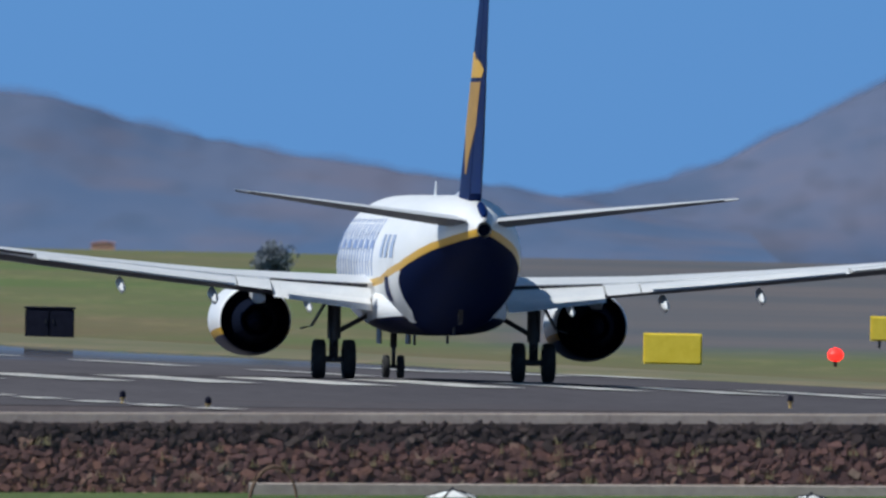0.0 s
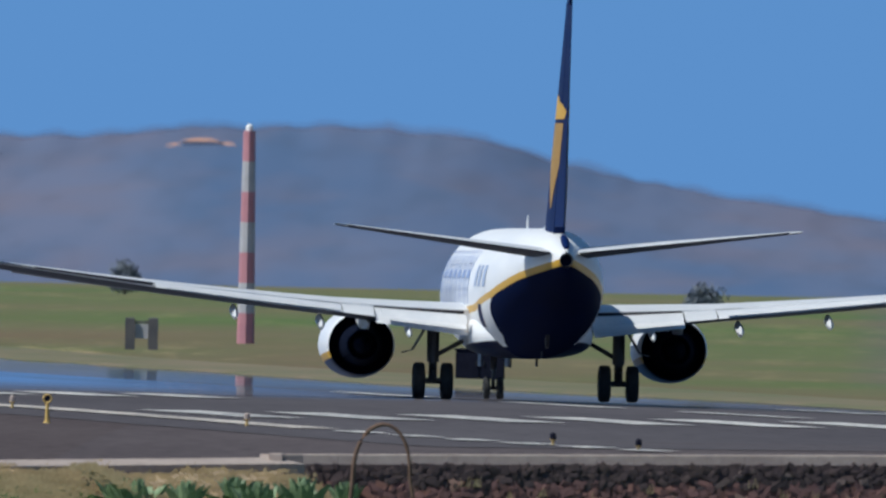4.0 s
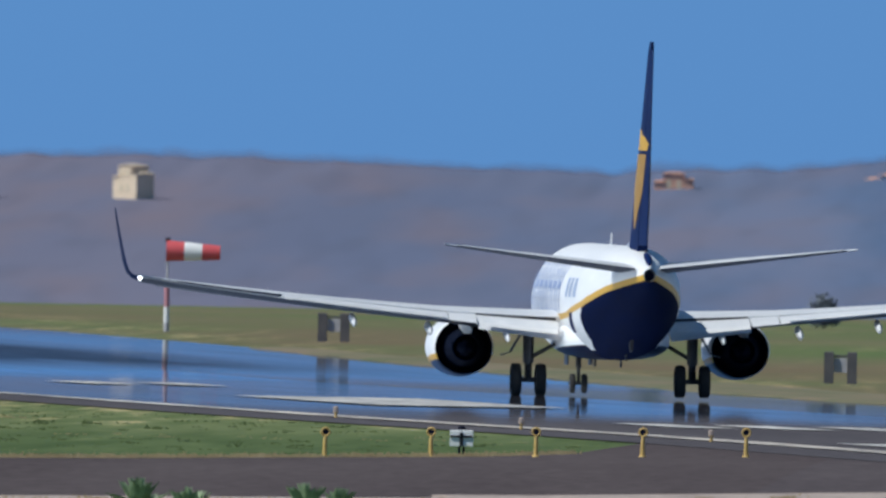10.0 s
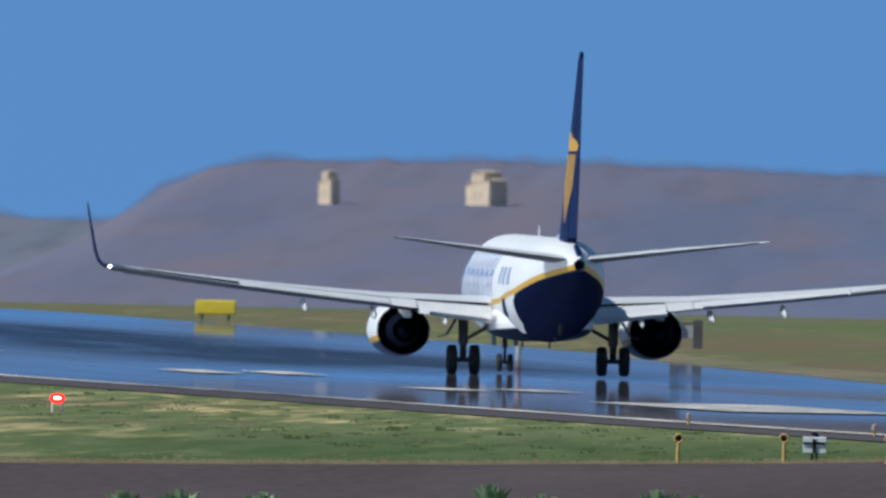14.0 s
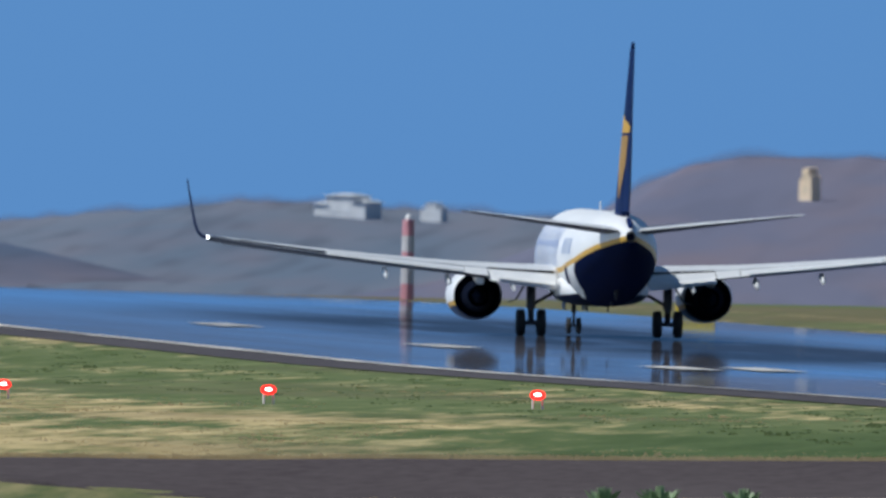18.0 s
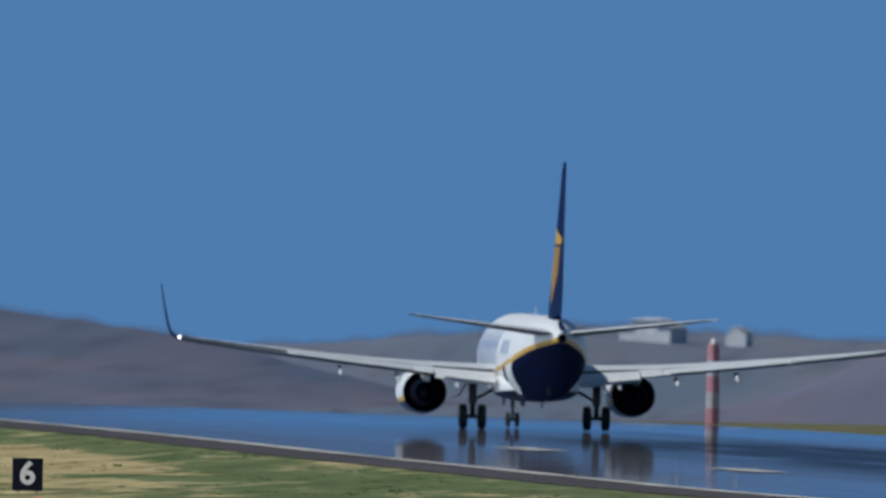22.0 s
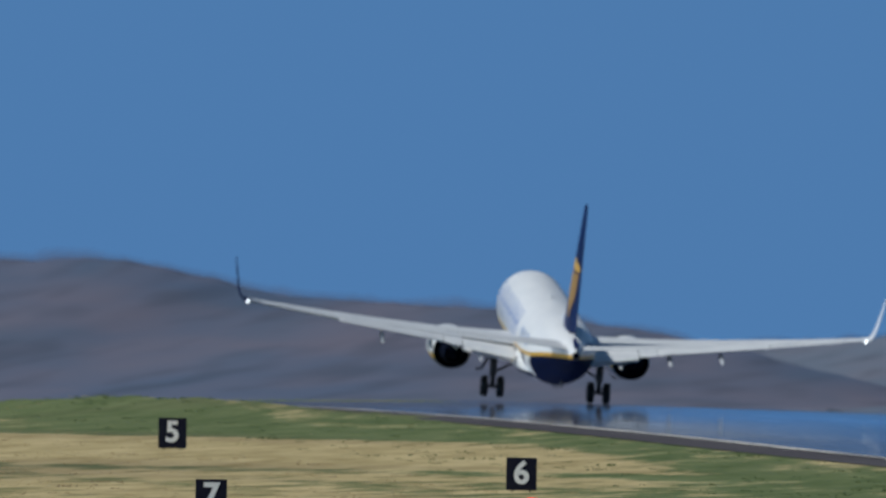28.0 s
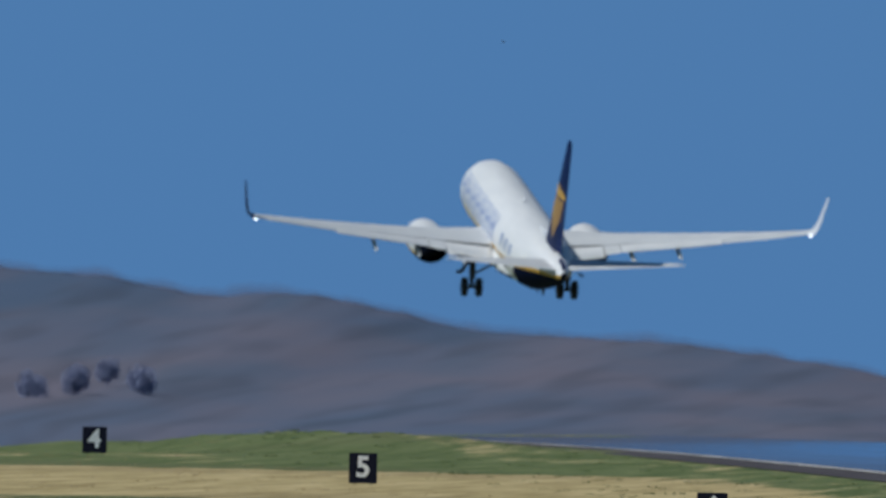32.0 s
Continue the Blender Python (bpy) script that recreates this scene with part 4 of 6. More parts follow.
for y, h in ((0.5, 0.42),):
    part("antenna", loft([[(-0.03, y - 0.25, 5.25), (0.03, y - 0.25, 5.25), (0.03, y + 0.25, 5.25), (-0.03, y + 0.25, 5.25)],
                          [(-0.015, y - 0.32, 5.28 + h), (0.015, y - 0.32, 5.28 + h), (0.015, y - 0.08, 5.28 + h), (-0.015, y - 0.08, 5.28 + h)]], True, True), M_WHITE, jet, "white blade antenna")
for y, h in ((7.5, 0.3), (-5.2, 0.26), (-7.6, 0.22)):
    lo = body_at(y)[0]
    part("antenna", box(-0.03, 0.03, y - 0.15, y + 0.15, lo - h, lo + 0.1), M_DARKMETAL, jet, "small dark blade antenna under the belly")
# titles along the sides: plain blue strokes in blocks
def side_patch(side, y0, y1, z0, z1):
    """A patch laid on the fuselage's side, leaning a little forward."""
    rows_ = []
    for z in np.linspace(z0, z1, 5):
        row = []
        for y in np.linspace(y0 + (z - 3.75) * 0.2, y1 + (z - 3.75) * 0.2, 4):
            lo, hi, hw = body_at(y)
            c, rz = (lo + hi) / 2, (hi - lo) / 2
            row.append((side * (hw * math.sqrt(max(0.0, 1 - ((z - c) / rz) ** 2)) + 0.014), y, z))
        rows_.append(row)
    return loft(rows_, closed=False)


for side in (-1, 1):
    for y0 in (12.4, 10.2, 8.0, 5.8, 3.6, 1.4, -0.8):
        strokes = [side_patch(side, y0, y0 + 0.42, 2.95, 4.6), side_patch(side, y0 + 1.2, y0 + 1.62, 2.95, 4.6), side_patch(side, y0 + 0.42, y0 + 1.2, 3.75, 4.0)]
        part("title_block", joined(*strokes), M_BLUE, jet, "blue block of painted title strokes")
    for y0 in (-4.6, -6.3, -8.0):
        part("title_bar", side_patch(side, y0, y0 + 0.9, 3.5, 4.15), M_BLUEPALE, jet, "pale blue title bar")


def airfoil(le, te, z_le, z_te, x, thick, camber=0.015, cut=1.0, start=0.0):
    """A section in the y-z plane, from the leading edge le back to te (te < le)."""
    ch = le - te
    ts = [start + (cut - start) * (1 - math.cos(math.pi * i / 9)) / 2 for i in range(10)]
    up, dn = [], []
    for t in ts:
        th = 5 * thick * (0.2969 * math.sqrt(t) - 0.126 * t - 0.3516 * t * t + 0.2843 * t ** 3 - 0.1015 * t ** 4)
        cm = camber * 4 * t * (1 - t)
        z0 = z_le + (z_te - z_le) * t
        up.append((x, le - t * ch, z0 + (cm + th) * ch))
        dn.append((x, le - t * ch, z0 + (cm - th) * ch))
    return up + dn[::-1]


# wing stations: span, leading edge, trailing edge
WING = ((1.2, 6.2, -2.5), (1.9, 5.7, -2.4), (5.9, 2.95, -1.95), (11.5, 0.1, -3.3), (16.65, -2.6, -4.4))


def wing_at(x):
    a = [w[0] for w in WING]
    return float(np.interp(x, a, [w[1] for w in WING])), float(np.interp(x, a, [w[2] for w in WING]))


def wing_z(x):
    k = max(x - 1.8, 0.0)
    return 2.42 + 0.068 * k + 0.0022 * k * k


def twist(x):
    return float(np.interp(x, (1.2, 6, 11, 17), (0.0, 0.02, -0.035, -0.085)))


def wing_thick(x):
    return float(np.interp(x, (1.2, 5.9, 16.9), (0.11, 0.115, 0.105)))


def flap_geo(x0, x1, f0, over, drop, back, side, thick=0.10):
    """A trailing edge panel from chord fraction f0, hinged down by drop degrees and slid back."""
    rings_ = []
    for x in np.linspace(x0, x1, 6):
        le, te = wing_at(x)
        ch = le - te
        hy, hz = le - f0 * ch - back, wing_z(x) + 0.01 * ch + (0.08 if drop > 5 else 0.0) + twist(x) * (1 - 2 * f0)
        c = (1 - f0 + over) * ch
        sec = airfoil(0.0, -c, 0.0, 0.0, 0.0, thick, 0.01)
        a = radians(drop)
        rings_.append([(side * x, hy + q[1] * math.cos(a) + q[2] * math.sin(a), hz + q[1] * math.sin(a) + q[2] * math.cos(a)) for q in sec])
    return loft(rings_, True, True)


WINGS, GEARS = {}, {}
for side in (-1, 1):
    secs = []
    for x in (1.2, 1.9, 3.4, 5.0, 5.9, 7.5, 9.5, 11.5, 13.5, 15.5, 16.65):
        le, te = wing_at(x)
        secs.append([(side * q[0], q[1], q[2]) for q in airfoil(le, te, wing_z(x) + twist(x), wing_z(x) - twist(x), x, wing_thick(x), cut=0.74 if x < 11.5 else 0.8)])
    wing = WINGS[side] = part("wing", loft(secs, True, True), M_GREYW, jet, "swept pale grey wing with flaps lowered", True, None, M_UNDERSHADE)
    part("inner_flap", flap_geo(1.95, 4.75, 0.70, 0.02, 14, 0.03, side), M_WHITE, wing, "white lowered inner flap", True, None, M_UNDERSHADE)
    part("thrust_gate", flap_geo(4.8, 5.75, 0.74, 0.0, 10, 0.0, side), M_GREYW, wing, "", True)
    part("outer_flap", flap_geo(5.8, 11.6, 0.71, 0.0, 9, 0.02, side), M_WHITE, wing, "white lowered outer flap", True, None, M_UNDERSHADE)
    part("aft_flap", flap_geo(6.0, 11.4, 0.95, 0.05, 15, 0.1, side, 0.08), M_GREYW, wing, "narrow aft flap panel", True, None, M_UNDERSHADE)
    part("aft_flap", flap_geo(2.0, 4.6, 0.95, 0.05, 20, 0.16, side, 0.08), M_GREYW, wing, "narrow aft flap panel", True, None, M_UNDERSHADE)
    # dark strips put in for the shade of the flap gaps
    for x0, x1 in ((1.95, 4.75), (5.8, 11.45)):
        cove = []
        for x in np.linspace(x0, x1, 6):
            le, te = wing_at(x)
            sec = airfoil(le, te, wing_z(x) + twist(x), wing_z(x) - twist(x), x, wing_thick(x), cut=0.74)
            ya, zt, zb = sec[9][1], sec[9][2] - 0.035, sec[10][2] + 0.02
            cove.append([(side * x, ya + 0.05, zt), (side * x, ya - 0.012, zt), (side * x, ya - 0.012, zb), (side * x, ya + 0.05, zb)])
        part("flap_cove", loft(cove, True, True), M_DARKMETAL, wing, "dark strip for the shade in the gap ahead of the flap")
    part("aileron", flap_geo(11.7, 15.4, 0.78, 0.0, -5.0 if side < 0 else 1.0, 0.0, side), M_GREYW, wing, "", True, None, M_UNDERSHADE)
    part("wing_tip_edge", flap_geo(15.45, 16.65, 0.8, 0.0, -1.5, 0.0, side), M_GREYW, wing, "", True, None, M_UNDERSHADE)
    for x0, x1 in ((5.9, 10.2), (10.3, 16.0)):
        sl = []
        for x in np.linspace(x0, x1, 6):
            le, te = wing_at(x)
            sec = airfoil(le + 0.22, le - 0.5, wing_z(x) - 0.16, wing_z(x) + 0.1, x, 0.16)
            sl.append([(side * q[0], q[1], q[2]) for q in sec])
        part("slat", loft(sl, True, True), M_METAL, wing, "polished metal leading edge slat", True)
    for x, ln, r in ((3.75, 2.2, 0.22), (6.45, 2.6, 0.27), (9.15, 2.3, 0.25)):
        le, te = wing_at(x)
        zc = wing_z(x) - 0.42
        canoe = [ring_xz(te + ln * (1 - t) - 0.75, side * x, zc + 0.12 - 0.32 * t, r * k * 0.5, r * k * 0.8, 14, 1.35) for t, k in ((0, 0.1), (0.12, 0.6), (0.35, 1), (0.6, 1), (0.8, 0.8), (0.93, 0.5), (1, 0.12))]
        part("flap_track_fairing", loft(canoe, True, True), M_GREYW, wing, "white canoe fairing under the flap", True)
    # winglet, curved up from the tip
    tip = []
    for x, z, le, te, th in ((16.9, 0.0, -2.7, -4.45, 0.105), (17.15, 0.07, -2.95, -4.5, 0.1), (17.34, 0.26, -3.2, -4.6, 0.095), (17.47, 0.6, -3.5, -4.75, 0.09),
                              (17.62, 1.2, -4.0, -5.05, 0.085), (17.78, 1.9, -4.55, -5.4, 0.08), (17.88, 2.36, -4.95, -5.6, 0.075), (17.9, 2.44, -5.15, -5.62, 0.06)):
        sec = airfoil(le, te, 0, 0, 0, th, 0.0)
        lean = min(1.0, z / 0.6) * radians(80)
        tip.append([(side * (x - 0.25 - q[2] * math.sin(lean)), q[1], wing_z(16.65) + z + q[2] * math.cos(lean)) for q in sec])
    part("winglet", loft(tip, False, True), M_NAVY if side < 0 else M_WHITE, wing, "tall blended winglet, navy on the left, white on the right", True)
    part("wing_tip_lamp", tube([(side * 16.7, -4.38, wing_z(16.65) + 0.02), (side * 16.7, -4.56, wing_z(16.65) + 0.02)], [0.08, 0.06], 10), M_STROBE, wing, "white lamp at the wing tip")

    # engine
    ex, ez = side * 4.83, 1.62
    eng = new("engine")
    eng.parent = jet
    eng.matrix_basis = pose(ex, 0, ez)
    tagged(eng, "turbofan engine pod, white over navy with a gold line")

    def pod(y, r, flat=0.93):
        out = []
        for t in np.linspace(0, 2 * math.pi, 36, False):
            z = r * math.sin(t)
            out.append((r * 1.03 * math.cos(t), y, z * (flat if z < 0 else 1.0)))
        return out
    shell = [pod(y, r) for y, r in ((6.5, 0.84), (8.0, 0.8), (8.35, 0.83), (8.5, 0.9), (8.45, 0.97), (8.2, 1.03), (7.6, 1.09), (6.8, 1.1), (6.0, 1.1), (5.2, 1.07), (4.6, 1.04), (4.2, 0.99), (4.18, 0.975))]
    part("nacelle", loft(shell), M_NACELLE, eng, "white and navy nacelle with a gold line", True)
    part("duct_liner", loft([pod(4.18, 0.975), pod(4.8, 0.98), pod(5.5, 0.95), pod(6.6, 0.84)]), M_SOOT, eng, "black duct lining", True)
    part("fan_duct", loft([pod(5.38, 0.97), pod(4.9, 0.9), pod(4.7, 0.72), pod(5.3, 0.5)]), M_SOOT, eng, "dark fan duct")
    part("core_cowl", loft([pod(5.4, 0.72, 1), pod(4.6, 0.7, 1), pod(3.9, 0.58, 1), pod(3.2, 0.46, 1), pod(3.18, 0.43, 1), pod(3.8, 0.46, 1)]), M_SOOT, eng, "dark metal core cowl", True)
    part("exhaust_cone", loft([pod(3.8, 0.34, 1), pod(3.2, 0.29, 1), pod(2.75, 0.14, 1), pod(2.6, 0.03, 1)], True, True), M_SOOT, eng, "sooty exhaust cone", True)
    part("core_throat", loft([pod(3.75, 0.46, 1), pod(3.74, 0.1, 1)]), M_SOOT, eng)
    fanv = []
    for k in range(24):
        a = 2 * math.pi * k / 24
        fanv.append(moved(box(-0.09, 0.09, -0.02, 0.02, 0.28, 0.8), Matrix.Rotation(a, 4, "Y") @ Matrix.Translation((0, 7.3, 0)) @ Matrix.Rotation(0.6, 4, "Z")))
    part("fan", joined(*fanv), M_DARKMETAL, eng, "dark fan blades")
    le, te = wing_at(4.83)
    pyl = [[(-w, y, lo), (w, y, lo), (w, y, hi), (-w, y, hi)] for y, lo, hi, w in ((7.0, 0.95, 1.12, 0.05), (5.5, 0.85, 1.05, 0.17), (4.2, 0.7, 0.95, 0.16), (2.8, 0.5, 0.8, 0.11), (1.2, 0.5, 0.78, 0.06), (0.4, 0.6, 0.7, 0.02))]
    part("pylon", loft(pyl, True, True), M_WHITE, eng, "white engine pylon")

    # tailplane
    secs = []
    for x, le, te in ((0.2, -14.0, -17.65), (2.5, -15.5, -18.2), (5.0, -17.15, -18.8), (6.8, -18.35, -19.25), (7.0, -18.6, -19.3), (7.12, -19.0, -19.31)):
        z = 4.5 + 0.116 * x
        secs.append([(side * q[0], q[1], q[2]) for q in airfoil(le, te, z - 0.02, z + 0.02, x, 0.1, -0.005, cut=0.72)])
    tp = part("tailplane", loft(secs, True, True), M_GREYW, jet, "swept pale grey tailplane, underside darkened as if in shade", True, None, M_UNDERSHADE)
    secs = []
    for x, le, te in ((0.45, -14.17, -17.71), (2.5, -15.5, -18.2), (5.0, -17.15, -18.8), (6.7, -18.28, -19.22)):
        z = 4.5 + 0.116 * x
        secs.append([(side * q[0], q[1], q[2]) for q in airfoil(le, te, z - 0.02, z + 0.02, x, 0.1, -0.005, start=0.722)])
    part("elevator", loft(secs, True, True), M_GREYW, tp, "", True, None, M_UNDERSHADE)

    # main landing gear
    gear = GEARS[side] = new("main_gear")
    gear.parent = jet
    gear.matrix_basis = pose(side * 2.86, 0, 0)
    tagged(gear, "main landing gear with two wheels")
    part("leg", joined(tube([(0, 0.1, 2.6), (0, 0.02, 1.15)], 0.19, 12), tube([(0, 0.02, 1.2), (0, 0, 0.5)], 0.13, 12)), M_STRUT, gear, "grey shock strut", True)
    part("axle", tube([(-0.62, 0, 0.565), (0.62, 0, 0.565)], 0.09, 12), M_STRUT, gear)
    part("side_brace", tube([(0, 0.05, 1.3), (-side * 1.35, 0.1, 2.05)], 0.07, 8), M_STRUT, gear)
    part("drag_link", tube([(0, 0.05, 1.15), (0, -0.35, 0.9), (0, -0.05, 0.62)], 0.055, 8), M_STRUT, gear)
    part("hydraulic_line", tube([(side * 0.05, -0.16, 2.0), (side * 0.14, -0.2, 1.4), (side * 0.05, -0.14, 0.8)], 0.022, 6), M_DARKMETAL, gear)
    part("gear_door", loft([[(side * 0.2, -0.45, 2.25), (side * 0.24, -0.45, 2.25), (side * 0.24, 0.55, 2.25), (side * 0.2, 0.55, 2.25)],
                            [(side * 0.62, -0.5, 1.52), (side * 0.66, -0.5, 1.5), (side * 0.66, 0.5, 1.5), (side * 0.62, 0.5, 1.52)],
                            [(side * 0.95, -0.4, 1.45), (side * 0.95, -0.4, 1.41), (side * 0.95, 0.4, 1.41), (side * 0.95, 0.4, 1.45)]], True, True), M_STRUT, gear, "grey gear door")
    for w in (-1, 1):
        wh = part("wheel", hub_geo(0.565, 0.36), M_METAL, gear, "", True, pose(w * 0.43, 0, 0.565))
        part("tyre", wheel_geo(0.565, 0.37), M_TYRE, wh, "black tyre", True)

# fin and rudder
FIN = ((4.9, -10.5, -16.6, 0.085), (5.3, -11.0, -16.75, 0.095), (6.6, -12.3, -17.15, 0.10), (9.5, -14.8, -18.05, 0.095), (12.1, -17.05, -18.85, 0.09), (12.38, -17.5, -18.9, 0.07))


def fin_at(z):
    a = [q[0] for q in FIN]
    return [float(np.interp(z, a, [q[i] for q in FIN])) for i in (1, 2, 3)]


def fin_section(z, cut=1.0, start=0.0, off=0.0):
    le, te, th = fin_at(z)
    return [(q[2] + math.copysign(off, q[2]), q[1], z) for q in airfoil(le, te, 0, 0, 0, th, 0.0, cut, start)]


fin = part("fin", loft([fin_section(z, 0.68) for z in (4.9, 5.3, 6.0, 6.6, 8, 9.5, 11, 12.1, 12.38)], True, True), M_NAVY, jet, "tall swept navy fin", True)
part("rudder", loft([fin_section(z, 1.0, 0.70) for z in (5.35, 6.6, 8, 9.5, 11, 12.1)], True, True), M_NAVY, fin, "navy rudder", True)
part("dorsal_fillet", loft([[(-0.26, -10.6, 5.2), (0.26, -10.6, 5.2), (0.0, -11.2, 5.6)], [(-0.05, -7.2, 5.25), (0.05, -7.2, 5.25), (0.0, -7.3, 5.32)]], True, True), M_WHITE, fin, "white fin root fillet", True)


def fin_skin(z, t, side):
    le, te, th = fin_at(z)
    x = 5 * th * (0.2969 * math.sqrt(t) - 0.126 * t - 0.3516 * t * t + 0.2843 * t ** 3 - 0.1015 * t ** 4) * (le - te)
    return (side * (x + 0.012), le - t * (le - te), z)


def fin_patch(name, rows_, material, side, label):
    """rows_: height and the two chord fractions that bound the patch there."""
    grid = [[fin_skin(z, t, side) for t in np.linspace(a, b, 7)] for z, a, b in rows_]
    part(name, loft(grid, closed=False), material, fin, label, True)


for side in (-1, 1):
    fin_patch("emblem_head", [(8.62, 0.2, 0.85), (8.85, 0.1, 0.95), (9.0, 0.08, 0.8), (9.35, 0.05, 0.3)], M_GOLD, side, "gold head of the plain emblem")
    fin_patch("emblem_body", [(5.9, 0.46, 0.5), (6.6, 0.34, 0.6), (7.2, 0.14, 0.74), (7.9, 0.1, 0.78), (8.5, 0.14, 0.82)], M_GOLDDARK, side, "dull gold body of the plain emblem")
    fin_patch("emblem_stripe", [(6.4, 0.38, 0.45), (7.2, 0.17, 0.26), (7.9, 0.12, 0.2), (8.45, 0.15, 0.24)], M_GOLD, side, "gold stripe of the plain emblem")

# nose gear
nose = new("nose_gear")
nose.parent = jet
nose.matrix_basis = pose(0, 15.6, 0)
tagged(nose, "nose landing gear with two small wheels")
part("leg", joined(tube([(0, 0.1, 1.7), (0, 0, 0.9)], 0.1, 10), tube([(0, 0, 0.95), (0, 0, 0.34)], 0.06, 10)), M_STRUT, nose, "", True)
part("axle", tube([(-0.34, 0, 0.34), (0.34, 0, 0.34)], 0.05, 8), M_STRUT, nose)
part("drag_brace", tube([(0, 0, 0.95), (0, 0.9, 1.5)], 0.05, 8), M_STRUT, nose)
for w in (-1, 1):
    part("gear_door", box(w * 0.42 - 0.02, w * 0.42 + 0.02, -0.7, 0.9, 1.0, 1.5, 0.012), M_STRUT, nose, "small nose gear door")
    wh = part("wheel", hub_geo(0.34, 0.2), M_METAL, nose, "", True, pose(w * 0.21, 0, 0.34))
    part("tyre", wheel_geo(0.34, 0.2), M_TYRE, wh, "black tyre", True)
part("tail_lamp", tube([(0, -18.5, 4.62), (0, -18.62, 4.62)], [0.06, 0.04], 8), M_SIGNW, jet, "small white tail lamp")
# solid dark piece put in for the shade of the rudder's gap
part("rudder_foot", loft([ring_xz(y, 0, z, w, h, 12) for y, z, w, h in ((-16.8, 5.0, 0.1, 0.12), (-17.6, 4.9, 0.13, 0.13), (-18.2, 4.76, 0.1, 0.11), (-18.45, 4.7, 0.06, 0.07))], True, True), M_NAVY, jet, "navy filler for the shaded gap below the rudder", True)
part("tail_skid", loft([[(-0.06, -9.6, 1.95), (0.06, -9.6, 1.95), (0.06, -10.4, 2.1), (-0.06, -10.4, 2.1)], [(-0.05, -9.9, 1.62), (0.05, -9.9, 1.62), (0.05, -10.2, 1.68), (-0.05, -10.2, 1.68)]], True, True), M_DARKMETAL, jet, "dark tail skid")


# ---- small things on the airfield ----
def sight(az, el, y):
    """The place at distance y on a bearing and slope (thousandths)."""
    return az * 0.001 * y, y, EYE[2] + el * 0.001 * y


def disc(r, y0, y1, n=16):
    return loft([[(r * math.cos(t), y, r * math.sin(t)) for t in np.linspace(0, 2 * math.pi, n, False)] for y in (y0, y1)], True, True)


def marker_post():
    ob = thing("marker_post", "yellow taxiway marker post with a ring-shaped reflector head", "marker post", "marker posts")
    part("stake", tube([(0, 0, -0.05), (0, 0, 0.56)], [0.065, 0.05], 10), M_POST, ob, "yellow stake", True)
    part("base", tube([(0, 0, -0.02), (0, 0, 0.05)], [0.11, 0.09], 10), M_POST, ob)
    ringv = []
    for t in np.linspace(0, 2 * math.pi, 20, False):
        c = Vector((0.105 * math.cos(t), 0, 0.66 + 0.105 * math.sin(t)))
        o = Vector((math.cos(t), 0, math.sin(t)))
        ringv.append([tuple(c + o * (0.028 * math.cos(a)) + Vector((0, 0.04 * math.sin(a), 0))) for a in np.linspace(0, 2 * math.pi, 8, False)])
    part("ring", loft(ringv + [ringv[0]]), M_POST, ob, "yellow ring", True)
    part("reflector", moved(disc(0.085, -0.02, 0.02), Matrix.Translation((0, 0, 0.66))), M_BLACK, ob, "dark round reflector")
    return ob


post = marker_post()
POSTS = [(-32.8, 1337), (-30.2, 1346), (-27.6, 1355), (-24.9, 1363), (-22.25, 1371)]
for i, (x, y) in enumerate(POSTS):
    m = pose(x, y, rise(y) + 0.02, 0, random.uniform(-2, 2), random.uniform(-12, 12))
    if i == 0:
        post.matrix_basis = m
    else:
        copy_thing(post, m)

# white equipment box beside the posts
x, y = -29.7, 1360
eq = thing("equipment_box", "pale grey equipment box with dark brackets on a short stand", "equipment", at=(x, y, lie(x, y)))
part("housing", box(-0.31, 0.31, -0.2, 0.2, 0.22, 0.66, 0.02), M_SIGNW, eq, "pale grey housing")
part("bracket", box(-0.30, 0.30, -0.24, -0.21, 0.46, 0.52), M_DARKMETAL, eq)
part("bracket", box(-0.05, 0.05, -0.24, -0.21, 0.22, 0.6), M_DARKMETAL, eq)
part("lamp_head", tube([(0, -0.05, 0.66), (0, -0.05, 0.74), (0, -0.05, 0.78)], [0.1, 0.1, 0.05], 12), M_BLACK, eq, "dark lamp head", True)
part("leg", tube([(-0.06, 0, -0.05), (-0.06, 0, 0.25)], 0.035, 8), M_DARKMETAL, eq)
part("leg", tube([(0.06, 0, -0.05), (0.06, 0, 0.25)], 0.035, 8), M_DARKMETAL, eq)


def edge_light(head, label):
    ob = thing("runway_edge_light", label, "runway light", "runway edge lights")
    part("stem", tube([(0, 0, -0.04), (0, 0, 0.16)], [0.05, 0.035], 8), M_POST, ob, "pale yellow stem", True)
    part("lamp_head", tube([(0, 0, 0.16), (0, 0, 0.3), (0, 0, 0.35)], [0.085, 0.085, 0.04], 10), head, ob, "lamp head", True)
    part("collar", tube([(0, 0, 0.15), (0, 0, 0.175)], 0.085, 10), M_POST, ob)
    return ob


for head, label, spots in ((M_BLACK, "small runway edge light, dark head on a pale stem", ((-8.2, 1311), (-5.9, 1292), (9.3, 1348))),
                           (M_CONCRETE, "small pale pinkish runway edge light on a stem", ((-16.9, 1375), (-24.4, 1442), (-31.0, 1500), (-38.0, 1562)))):
    first = None
    for x, y in spots:
        m = pose(x, y, rise(y) + fall(across(x, y)) + 0.035)
        if first is None:
            first = edge_light(head, label)
            first.matrix_basis = m
        else:
            copy_thing(first, m)


